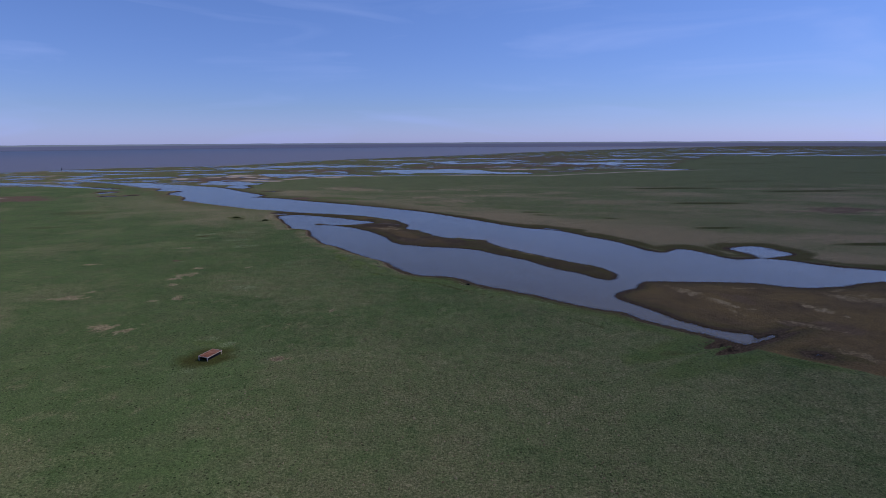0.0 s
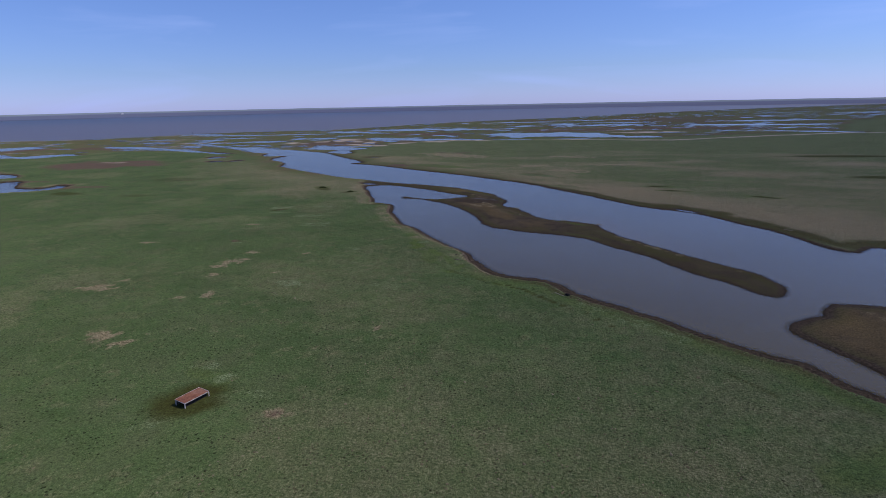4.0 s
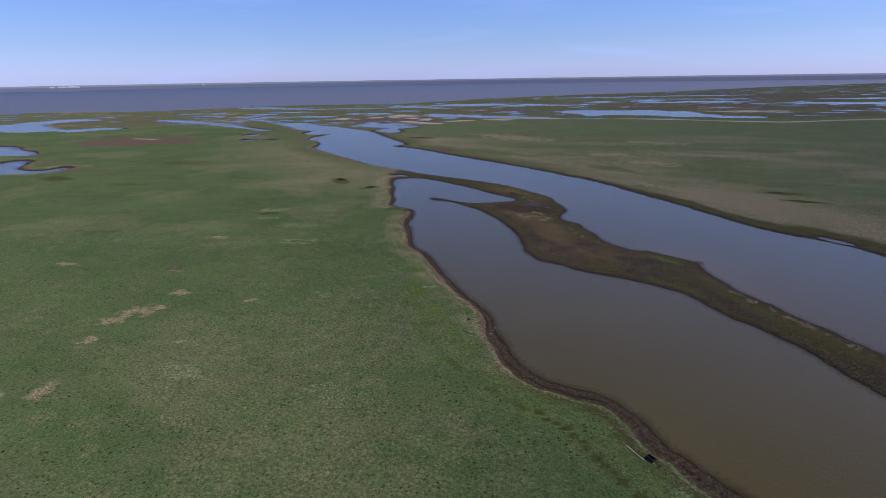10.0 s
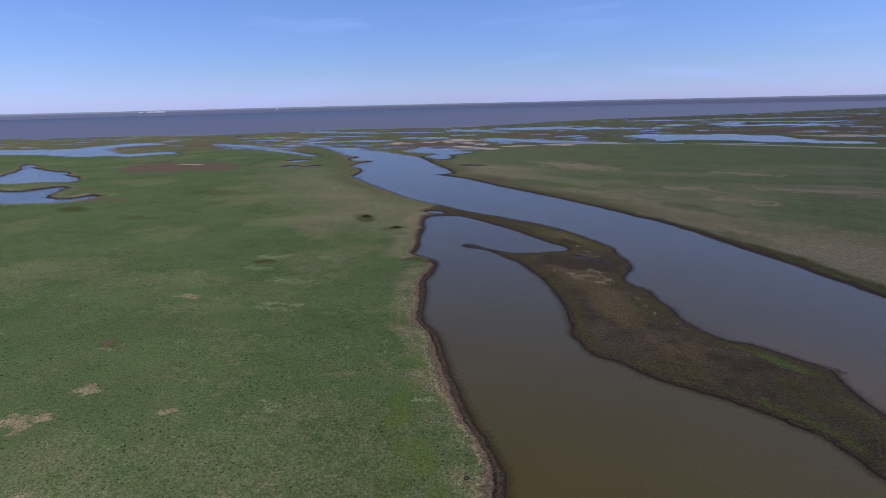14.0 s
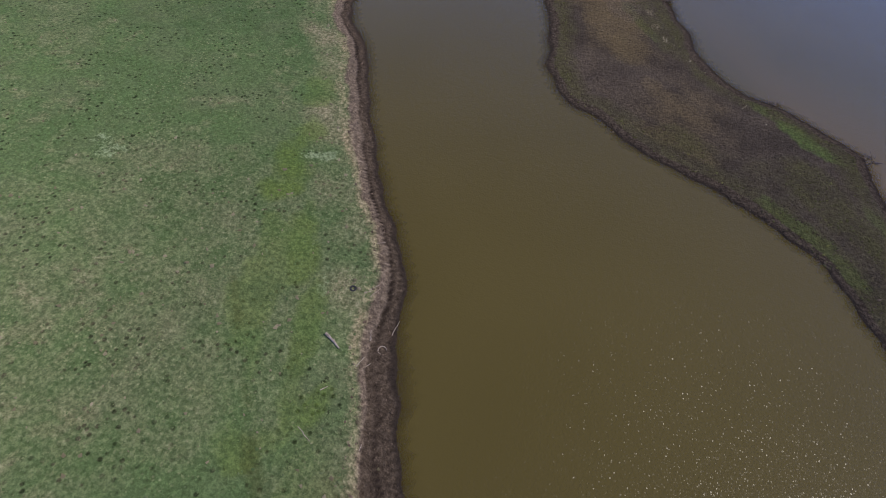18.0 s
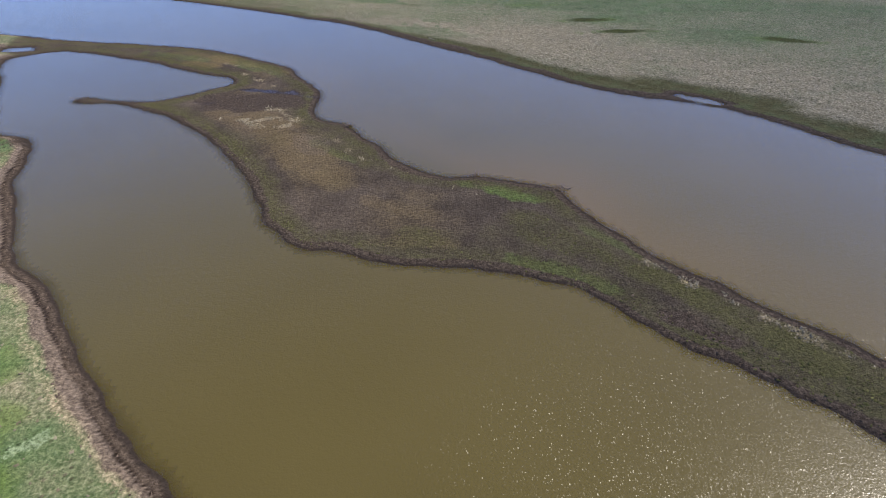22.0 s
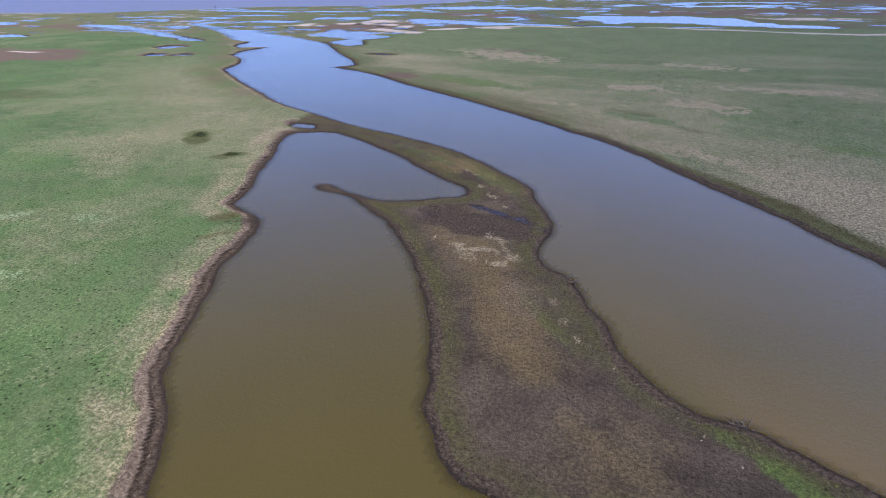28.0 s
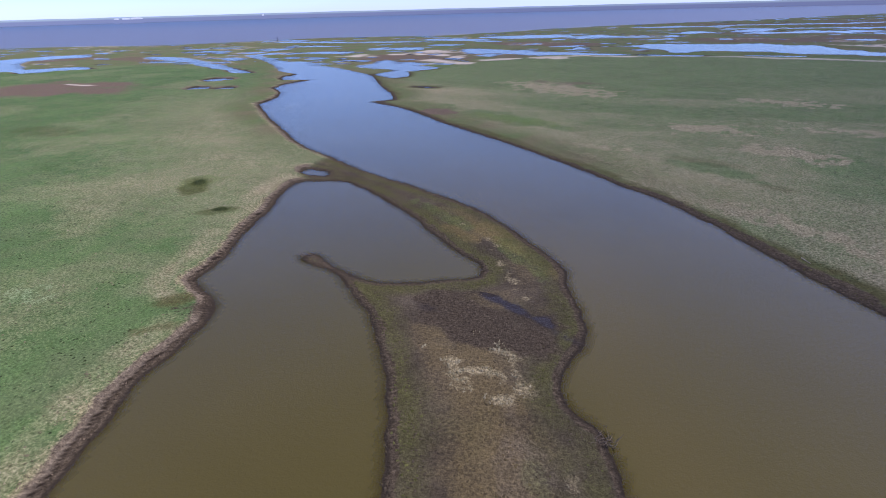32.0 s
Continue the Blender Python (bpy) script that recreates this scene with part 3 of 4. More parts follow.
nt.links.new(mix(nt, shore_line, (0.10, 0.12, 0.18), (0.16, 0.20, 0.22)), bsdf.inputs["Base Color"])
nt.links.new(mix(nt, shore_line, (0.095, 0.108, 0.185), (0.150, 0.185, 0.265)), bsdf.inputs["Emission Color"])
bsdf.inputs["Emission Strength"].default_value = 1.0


# ---------------------------------------------------------------- mesh helpers
def grid_mesh(name, xs, ys, z, covers=None):
    nx, ny = len(xs), len(ys)
    gx, gy = np.meshgrid(xs, ys)
    me = bpy.data.meshes.new(name)
    me.vertices.add(nx * ny)
    me.vertices.foreach_set("co", np.stack([gx, gy, z], -1).astype(np.float32).ravel())
    i = (np.arange(ny - 1)[:, None] * nx + np.arange(nx - 1)[None]).ravel()
    quads = np.stack([i, i + 1, i + nx + 1, i + nx], 1).astype(np.int32)
    me.loops.add(quads.size)
    me.loops.foreach_set("vertex_index", quads.ravel())
    me.polygons.add(len(quads))
    me.polygons.foreach_set("loop_start", np.arange(0, quads.size, 4, dtype=np.int32))
    me.polygons.foreach_set("use_smooth", np.ones(len(quads), bool))
    me.update(calc_edges=True)
    for key, value in (covers or {}).items():
        me.attributes.new(key, "FLOAT", "POINT").data.foreach_set("value", value.astype(np.float32).ravel())
    return me


def part(name, bm, mat, parent=None, label=""):
    """Links a bmesh as one mesh object, under a thing or a part where one is given."""
    me = bpy.data.meshes.new(name)
    bm.to_mesh(me)
    bm.free()
    me.materials.append(mat)
    ob = new(name, me)
    if parent is not None:
        ob.parent = parent
    return tagged(ob, label)


def spread(first, last, start, growth):
    """Steps that widen from first on, up to last."""
    out, at, gap = [], first, start
    while abs(at - first) < abs(last - first):
        out.append(at)
        at, gap = at + math.copysign(gap, last - first), gap * growth
    return out + [last]


# ---------------------------------------------------------------- ground
X = np.array(sorted(set(spread(-165, -5150, 1.0, 1.016)) | set(np.arange(-164.2, -110, 0.8).round(2)) | set(np.arange(-110, 40, 0.5).round(2)) | set(np.arange(40, 130, 0.8).round(2)) | set(spread(130.6, 5150, 1.2, 1.024))))
Y = np.array(sorted(set(spread(62, -400, 1.5, 1.12)) | set(np.arange(62.8, 225, 1.1).round(2)) | set(np.arange(225, 345, 0.5).round(2)) | set(np.arange(345, 470, 0.8).round(2)) | set(spread(470.8, 5150, 1.0, 1.0105))))
GX, GY = np.meshgrid(X, Y)
P = plan(GX, GY)
Z = height(GX, GY, P)

# covers
shore = P["shore"]
isle_in = 1 - step(-2, 3, P["isle"])
east_in = (1 - step(-6, 6, P["east"]))
mud_in = (1 - step(-1.2, 1.2, P["mudland"])) * (1 - isle_in)
west_in = np.clip(1 - east_in - isle_in - mud_in, 0, 1)
strip_n = fbm(GX, GY, 14.0, 2)
inland = step(225, 275, GY) * (1 - step(440, 480, GY))
marsh = P["marsh"]
wide_s = 1 - step(240, 275, GY)
mud = 1 - step(1.25 + 2.2 * wide_s, 2.2 + 2.9 * wide_s, shore / (0.75 + 0.5 * strip_n))
mud = mud * west_in + (1 - step(0.9, 2.4, shore * (0.5 + 0.9 * strip_n))) * isle_in + (1 - step(1.2, 3.6, shore * (0.3 + 1.3 * fbm(GX, GY, 20.0, 2)))) * east_in + mud_in * (1 - step(1, 4, shore))
mud = np.where(marsh > 0.3, (1 - step(-1, 5, shore)) * 0.8, mud)
straw = west_in * (0.32 + 0.9 * (fbm(GX, GY, 7.0, 3) - 0.5)) * step(3.5, 5.0, shore) * (1 - step(7.0, 13.0, shore)) * inland
straw = straw + west_in * 0.44 * step(370, 440, GY) * (1 - step(25, 120, P["river"])) * (1 - 0.7 * step(560, 640, GY)) * (1 - marsh)
streaky = fbm(GX * 0.6 + 0.2 * GY, GY * 1.2, 40.0, 5) - 0.5
belt_w = (11 - 5 * step(400, 490, GY)) * (0.7 + 0.6 * fbm(GX, GY, 22.0, 2))
green_gap = np.maximum.reduce([blob(GX, GY, cx, cy, 1.2 * a, 1.2 * b, turn, 0.7) for cx, cy, a, b, turn in EAST_GREEN])
straw = straw + east_in * step(belt_w - 5, belt_w + 1, shore) * (0.47 + 0.30 * (1 - step(25, 75, P["river"])) + 1.2 * streaky) * (1 - 0.8 * green_gap) * (1 - step(620, 860, GY))
straw = straw + 0.25 * west_in * step(0.5, 0.75, fbm(GX, GY, 45.0, 4)) * (1 - marsh)
# bleached patches in the meadow, each of small ragged spots
for cx, cy, a, b in STRAW_PATCHES:
    straw = np.maximum(straw, 1.0 * blob(GX, GY, cx, cy, 1.15 * a, 1.15 * b, 10, 1.3, 1.8))
speckle = step(0.5, 0.72, fbm(GX, GY, 2.4, 3)) * step(0.42, 0.6, fbm(GX, GY, 17.0, 3))
straw = np.maximum(straw, 0.22 * west_in * speckle * step(6, 16, shore) * (1 - marsh) * (1 - step(300, 380, GY)))
straw = np.maximum(straw, 0.27 * west_in * step(6, 14, shore) * (1 - step(140, 220, GY)) * step(-75, -20, GX) * (0.45 + 1.1 * fbm(GX, GY, 16.0, 3)))
straw = np.maximum(straw, 0.17 * west_in * step(5, 12, shore) * blob(GX, GY, -55, 254, 42, 34, 0, 0.5))
straw = np.maximum(straw, 0.36 * step(0.40, 0.70, fbm(GX, GY, 1.6, 3)) * np.maximum.reduce([blob(GX, GY, cx, cy, a, b, 0, 0.6) for cx, cy, a, b in ((-60, 249, 11, 12), (-49, 237, 11, 7), (-45, 233, 6, 4), (-66, 274, 3, 4), (-93, 156, 6, 4), (-51, 174, 8, 5), (-39, 202, 10, 6), (-48, 146, 4, 3))]))
straw = np.maximum(straw, 0.25 * east_in * step(belt_w - 5, belt_w + 1, shore) * (1 - marsh))
for cx, cy, a, b, turn in EAST_PALE:
    straw = np.maximum(straw, 0.95 * blob(GX, GY, cx, cy, 1.35 * a, 1.35 * b, turn, 1.2, 4.0))
# no straw where cattle come down to drink
drink = blob(GX, GY, -98, 376.5, 9, 5.5, 45, 0.5, 4.0)
straw = straw * (1 - 0.85 * drink)
lush = np.maximum.reduce([k * blob(GX, GY, cx, cy, a, b, turn, 0.8, 4.0) for cx, cy, a, b, turn, k in (
    (-52, 281.5, 3.3, 7.0, 25, 0.75), (-55, 290, 2.6, 3.2, 30, 0.6), (-42, 270.5, 2.2, 8.0, 30, 0.6), (-33, 258, 1.6, 8.5, 25, 0.5), (-43, 263, 3.0, 12, 25, 0.35), (-27.5, 253.5, 1.6, 3.4, 10, 0.6), (-31, 246, 3, 2, 0, 0.45), (-60, 300, 2.5, 6, 30, 0.4),
    (-13, 236, 18, 2.2, -35, 0.35), (15.5, 335.6, 7, 2.6, -36, 0.75), (16.5, 311, 8.5, 2.4, -28, 0.6), (-19, 360, 10, 1.6, -52, 0.18), (-46, 427, 13, 3.6, -42, 0.28), (-72, 443, 16, 2.8, -30, 0.3), (24, 305.0, 6, 1.5, -35, 0.5), (32, 314, 9, 1.6, -52, 0.4),
    (79, 461, 12, 3, -9, 0.6), (83, 442, 13, 3, -5, 0.6), (132, 420, 12, 3, -30, 0.6), (60, 492, 14, 2.5, -10, 0.4), (-106, 580, 37, 9, -18, 0.45), (-165, 438, 10, 7, 120, 0.3), (-71, 158, 9, 3.0, -20, 0.3))])
lush = np.maximum(lush, 0.32 * west_in * np.exp(-((shore - 9) / 3.0) ** 2) * (1 - step(235, 260, GY)) * step(110, 150, GY) * (0.5 + fbm(GX, GY, 9.0, 2)))
fringe = np.maximum.reduce([k * blob(GX, GY, cx, cy, a, b, turn, 1.5, 2.0) for cx, cy, a, b, turn, k in (
    (-50.9, 285.8, 3.4, 1.3, 20, 0.9), (-35.2, 266.2, 1.0, 2.6, 20, 0.4), (-156.8, 358.5, 5.5, 2.6, 20, 0.9), (-151, 344, 9, 2.2, 15, 0.6), (-128, 337.5, 7.5, 2.8, 15, 0.6), (-116, 318.5, 9.6, 1.8, 12, 0.8), (-118, 313.5, 5.3, 1.5, 10, 0.7), (-135.5, 275.2, 4.9, 1.2, 5, 0.7),
    (-77.6, 271.4, 2.1, 1.6, 0, 0.6), (-133.4, 366.3, 6.1, 3.4, 10, 0.5), (-81.9, 224.3, 4.3, 2.4, 0, 0.6), (-87.8, 224.1, 1.7, 1.6, 0, 0.6), (-66.5, 158.2, 2.6, 1.8, 0, 0.7), (-72.6, 162.7, 2.8, 1.2, 0, 0.6), (-78, 162.3, 1.7, 0.9, 0, 0.6), (-56, 153, 3.9, 2.0, 0, 0.4), (-62, 149.4, 1.9, 2.6, 0, 0.5),
    (-70, 139.5, 4, 2.0, 20, 0.6), (-48.3, 226.4, 6.6, 3.3, 0, 0.3), (49, 200, 5, 1.2, -45, 0.5), (53, 193, 4, 1.2, -45, 0.5), (9, 230, 6, 2.6, -40, 0.5), (17, 219, 8, 3, -42, 0.55), (27, 208, 8, 2.6, -40, 0.5), (38, 198, 8, 2.4, -40, 0.5))])
fringe = 0.75 * fringe
isle_cover = np.maximum(isle_in, mud_in)
salting = np.maximum(marsh * 0.95, 0.9 * (1 - step(6, 36, P["river"])) * step(450, 540, GY) * (1 - isle_in))
patch = fbm(GX, GY, 12.0, 3)
north = step(338, 362, GY)
tan = isle_in * step(4, 10, shore) * (0.02 + 0.10 * north + (0.45 + 0.4 * north) * (patch - 0.42))
for cx, cy, a, b, turn, k in ((-28.5, 365, 25, 5.4, -60, 0.5), (-23, 358, 20, 3.0, -58, 0.35), (-34, 378, 7, 5, 0, 0.5), (-56, 436, 26, 4.4, -36, 0.9), (-66, 434, 9, 3, -30, 0.8), (-4, 332, 9, 3.5, -35, 0.3), (-5, 321, 9, 3, -10, 0.3)):
    tan = np.maximum(tan, k * isle_in * blob(GX, GY, cx, cy, a, b, turn, 0.6))
tan = np.maximum(tan, mud_in * (0.55 + 1.0 * (patch - 0.45)) * step(2, 6, shore))
tan = tan * (1 - 0.9 * blob(GX, GY, -44, 395, 22, 8, -12, 0.5))
olive = isle_in * ((0.40 + 0.3 * step(315, 330, GY)) * (1 - step(3.0, 7.5, shore)) * step(0.9, 2.0, shore) + 0.8 * (fbm(GX, GY, 16.0, 3) - 0.46) + 0.32 * (1 - step(300, 318, GY)))
olive = olive + 0.95 * east_in * (1 - step(belt_w - 3, belt_w + 2, shore)) * (1 - marsh) + 0.75 * west_in * np.exp(-((shore - 6.2) / 1.4) ** 2) * (1 - step(232, 252, GY)) * step(120, 150, GY) * (1 - step(55, 75, GX)) + mud_in * 0.4 * (1 - step(4, 9, shore))
for cx, cy, a, b, turn, k in ((-65, 446, 26, 7, -33, 0.35), (-13, 357, 12, 4.5, -45, 0.5), (-21, 369, 7, 3.5, -50, 0.4), (-48, 370, 3.0, 18, 32, 0.4), (-101, 378, 7, 3.4, 50, 0.8), (-96, 368.5, 5, 2.0, 50, 0.6), (22, 318, 13, 6, -45, 0.6), (48, 285, 20, 3.6, -52, 0.95), (34, 305, 15, 4, -50, 0.9), (-2, 322, 8, 4, -20, 0.5), (112, 146, 10, 4, -35, 0.7)):
    olive = np.maximum(olive, k * blob(GX, GY, cx, cy, a, b, turn))
dark = np.maximum.reduce([blob(GX, GY, cx, cy, a, b, turn, 0.4) for cx, cy, a, b, turn in (
    (79, 461, 11, 3.0, -9), (83, 442, 12, 3.4, -5), (132, 420, 10, 3.5, -30), (196, 371, 20, 4, 0), (255, 516, 40, 8, 0), (251, 309, 20, 5, 0), (285, 678, 70, 12, 0), (437, 631, 60, 12, 0))])
dark = np.maximum(dark, np.maximum.reduce([k * blob(GX, GY, cx, cy, a, b, turn, 0.5) for cx, cy, a, b, turn, k in (
    (-9, 527, 14, 5, -18, 0.35), (11, 503, 6, 3, -26, 0.35), (-349, 395, 15, 8, 0, 0.8), (-286, 392, 15, 7, 0, 0.4), (-314, 475, 27, 13, 0, 0.35), (-155.5, 352, 4.8, 3.4, 20, 0.9), (-116.6, 316.6, 2.6, 1.6, 10, 0.55), (-137.6, 277.7, 3.0, 2.2, 0, 0.45))]))
# cattle tracks along the bank, trodden here and there
for line, k in (([(-13, 234), (-1.5, 226.8), (12, 213.7), (23, 202), (32, 196), (40, 184.6), (52, 170)], 0.75), ([(-46, 262), (-34, 250), (-24, 240), (-13, 234)], 0.45), ([(20, 214), (30, 204), (40, 199), (49, 193), (57, 184)], 0.5)):
    away = np.full(GX.shape, 1e9)
    for (x0, y0), (x1, y1) in zip(line, line[1:]):
        f = np.clip(((GX - x0) * (x1 - x0) + (GY - y0) * (y1 - y0)) / ((x1 - x0) ** 2 + (y1 - y0) ** 2), 0, 1)
        away = np.minimum(away, np.hypot(GX - x0 - f * (x1 - x0), GY - y0 - f * (y1 - y0)))
    away = away + 1.6 * (fbm(GX, GY, 6.0, 2) - 0.5)
    dark = np.maximum(dark, k * np.exp(-(away / 0.55) ** 2) * step(0.36, 0.56, fbm(GX, GY, 5.0, 2)))
dark = np.maximum(dark, np.maximum(0.72 * blob(GX, GY, -163.0, 435.5, 12.5, 5.2, 132, 0.4), 0.6 * blob(GX, GY, -135.5, 420.0, 6.5, 3.6, 40, 0.5)))
dark = np.maximum(dark, 0.92 * blob(GX, GY, -68.6, 147.6, 9.6, 8.2, 62, 0.18, 4.0))
dark = np.maximum(dark, 0.3 * east_in * step(0.62, 0.75, fbm(GX * 0.4, GY, 60.0, 3)) * step(250, 500, GX))
earth = np.maximum.reduce([k * blob(GX, GY, cx, cy, a, b, turn, 0.8) for cx, cy, a, b, turn, k in (
    (-481, 594, 78, 46, 13, 1.0), (-815, 787, 42, 36, 28, 1.0), (-707, 812, 71, 30, -2, 1.0), (-340, 896, 70, 50, 0, 0.9), (-248, 1145, 110, 46, -6, 1.0), (8, 1254, 140, 60, -4, 1.0), (300, 1290, 220, 70, -6, 0.9), (-152, 592, 14, 8, -25, 0.9),
    (-450, 450, 30, 7, 10, 0.8), (-370, 425, 30, 10, 10, 0.7), (-154, 352, 3.0, 2.0, 25, 0.4), (-138, 278, 3.0, 2.0, 0, 0.9), (-110, 725, 30, 12, 0, 0.6), (345, 458, 45, 20, 0, 0.8), (114, 204, 15, 5, -68, 0.5), (130, 169, 16, 5, -19, 0.5), (-47.7, 146.3, 2.0, 1.3, 0, 0.7))])
earth = earth * np.clip(0.35 + 1.3 * fbm(GX * 0.7, GY, 14.0, 3), 0, 1)
earth = np.maximum(earth, marsh * step(0.5, 0.62, fbm(GX * 0.4, GY, 130.0, 3)) * 0.6 * (0.2 + 0.8 * step(-480, -300, GX)))
sand_y = np.interp(GX, [p[0] for p in SAND_LINE], [p[1] for p in SAND_LINE])
sand = np.exp(-((GY - sand_y + 6 * (fbm(GX, GY, 30.0, 2) - 0.5)) / 7.5) ** 2) * step(-220, -160, GX) * (1 - step(480, 600, GX)) * (0.75 + 1.4 * (fbm(GX * 0.5, GY, 40.0, 3) - 0.4))
sand = np.maximum(sand, np.maximum.reduce([blob(GX, GY, cx, cy, 1.1 * a, 1.1 * b, turn, 0.9, 16.0) for cx, cy, a, b, turn in SAND_FLATS]))
for cx, cy in TRODDEN:
    dark = np.maximum(dark, 0.85 * blob(GX, GY, cx, cy, 1.2, 0.8, 30, 0.9, 1.5))
# bleached litter in a broken net, strips of reed litter, and the crest of the west bank
net = 1 - np.abs(2 * fbm(GX, GY, 5.0, 3) - 1)
sand = np.maximum(sand, 0.8 * step(0, 4, P["sea"]) * (1 - step(8, 22, P["sea"])) * step(0.45, 0.6, fbm(GX, GY, 60.0, 2)))
sand = np.maximum(sand, 0.8 * marsh * (1 - step(1, 5, shore)) * step(0.52, 0.62, fbm(GX * 0.6, GY, 90.0, 3)) * (1 - step(300, 700, GX)))
straw_isle = 0.9 * blob(GX, GY, -36, 383.0, 10, 7, -30, 0.6, 4.0) * step(0.74, 0.92, net)
for cx, cy, a, b, turn, k in ((40.5, 301, 13, 1.9, -54, 1.0), (48.5, 291, 9, 1.5, -54, 1.0), (57, 279.5, 10, 1.1, -52, 0.8), (69, 266, 6, 0.6, -50, 0.35), (-3, 347.5, 15, 0.45, -42, 0.28), (9, 340, 9, 0.4, -30, 0.28), (-44, 415, 9, 1.0, -52, 0.5), (-57, 433, 15, 0.9, -36, 0.45), (-16, 362, 10, 0.9, -60, 0.35)):
    straw_isle = np.maximum(straw_isle, k * blob(GX, GY, cx, cy, a, b, turn, 1.4, 2.2) * step(0.36, 0.6, fbm(GX, GY, 2.4, 2)))
for cx, cy, a, b, turn, k in ((99, 213, 9, 2.8, -60, 0.95), (106, 199, 11, 2.6, -62, 0.95), (137, 191, 9, 2.4, -68, 0.8), (157, 203, 8, 3.5, -75, 0.6), (106, 183, 6, 2.2, -72, 0.7), (119, 147, 6, 3, -46, 0.5), (121, 171, 8, 3, -46, 0.5), (166, 201, 12, 6, -80, 0.5), (125, 218, 9, 1.2, 0, 0.6)):
    straw_isle = np.maximum(straw_isle, k * blob(GX, GY, cx, cy, a, b, turn, 1.3, 3.0) * (0.35 + 0.65 * step(0.38, 0.6, fbm(GX, GY, 2.6, 2))))
bank_s = shore / (0.75 + 0.5 * strip_n)
crest = west_in * np.exp(-((bank_s - 3.8 - wide_s) / 0.75) ** 2) * (0.35 + 1.2 * (fbm(GX, GY, 6.0, 3) - 0.35)) * step(228, 250, GY) * (1 - marsh)
straw_isle = np.maximum(straw_isle, crest * (1 - drink))
puddle = np.maximum.reduce([blob(GX, GY, -37.5, 402.0, 13, 1.9, -24, 0.7, 3.0), 0.4 * blob(GX, GY, -45.5, 385.6, 4.2, 2.0, -18, 0.9, 3.0), 0.3 * blob(GX, GY, -55, 396, 8, 1.2, -5, 0.8, 3.0)])
pool_mud = np.maximum.reduce([puddle, 0.9 * blob(GX, GY, -42, 395, 20, 9.0, -12, 0.6, 6.0), 0.8 * blob(GX, GY, -31, 396.5, 7, 6.5, -40, 0.6, 4.0)])
cape = blob(GX, GY, -94.5, 377, 7, 5, 40, 0.7, 3.0) * (0.6 + 0.4 * step(0.45, 0.6, fbm(GX * 0.8, GY, 3.0, 2)))
mud = np.maximum.reduce([mud, 0.78 * pool_mud, 0.9 * cape, 0.7 * blob(GX, GY, 36, 292.5, 8, 2.2, -46, 0.6), 0.6 * blob(GX, GY, 52, 270, 12, 3.0, -50, 0.6)])
# dark seams along the bank: painted shade of an overhang not modelled, damp, cracks
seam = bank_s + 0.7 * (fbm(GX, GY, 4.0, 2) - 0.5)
undercut_shade = west_in * (np.exp(-((seam - 1.7 - 0.7 * wide_s) / 0.30) ** 2) * (0.55 + 1.5 * (fbm(GX, GY, 9.0, 2) - 0.35)) + np.exp(-((seam - 2.7 - 0.9 * wide_s) / 0.26) ** 2) * 1.6 * (fbm(GX + 90, GY, 7.0, 2) - 0.38)) * (1 - marsh)
wet = np.clip((1 - step(0.1, 0.9, shore)) + 0.25 * pool_mud + 0.75 * puddle + 0.5 * cape, 0, 1)
ground_me = grid_mesh("ground", X, Y, Z, dict(straw=np.clip(straw, 0, 1), lush=lush, undercut_shade=np.clip(undercut_shade, 0, 1), fringe=fringe, isle=isle_cover, salting=salting, tan=np.clip(tan, 0, 1), litter=np.maximum(west_in * (1 - step(2.7 + wide_s, 4.0 + wide_s, bank_s)) * (1 - marsh) * step(232, 250, GY), np.maximum(0.4 * blob(GX, GY, -25, 366, 12, 4, -62, 0.8, 4.0), 0.3 * west_in * blob(GX, GY, -94, 375, 7, 6, 40, 0.7))), rim=np.clip(straw_isle * (1 - 0.5 * isle_in * (1 - step(345, 365, GY))), 0, 1), olive=np.clip(olive, 0, 1), dark=dark, earth=earth, sand=sand, mud=np.clip(mud, 0, 1), wet=wet, puddle=puddle * (0.35 + 0.65 * step(0.3, 0.65, fbm(GX * 0.7, GY * 1.3, 2.6, 3)))))
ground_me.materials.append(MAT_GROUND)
ground = tagged(new("ground", ground_me), "flat green salt meadow with straw patches and dark muddy banks", "ground", kind="structure")

# water: one level sheet under the ground's higher parts
WX = np.array(sorted(set(spread(-150, -5150, 2.0, 1.03)) | set(np.arange(-148.8, 130, 1.2).round(2)) | set(spread(132.0, 5150, 2.0, 1.05))))
WY = np.array(sorted(set(spread(150, -400, 10.0, 1.3)) | set(np.arange(151.2, 480, 1.2).round(2)) | set(spread(481.0, 5150, 2.0, 1.02))))
wx, wy = np.meshgrid(WX, WY)
WP = plan(wx, wy)
shoal = (1 - step(2, 26, -WP["river"])) * (0.25 + 0.9 * fbm(wx, wy, 25.0, 3)) * (1 - step(6, 38, WP["isle"])) * step(0, 12, 0.82 * (wx - 12) + 0.57 * (wy - 330)) * step(270, 310, wy) * (1 - 0.7 * step(335, 385, wy))
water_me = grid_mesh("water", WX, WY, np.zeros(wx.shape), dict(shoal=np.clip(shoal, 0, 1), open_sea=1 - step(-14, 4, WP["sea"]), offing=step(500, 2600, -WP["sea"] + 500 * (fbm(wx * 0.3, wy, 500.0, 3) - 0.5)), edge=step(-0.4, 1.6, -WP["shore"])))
water_me.materials.append(MAT_WATER)
water = tagged(new("water", water_me), "still brown tidal creek and mauve estuary under blue sky", "water", kind="structure")

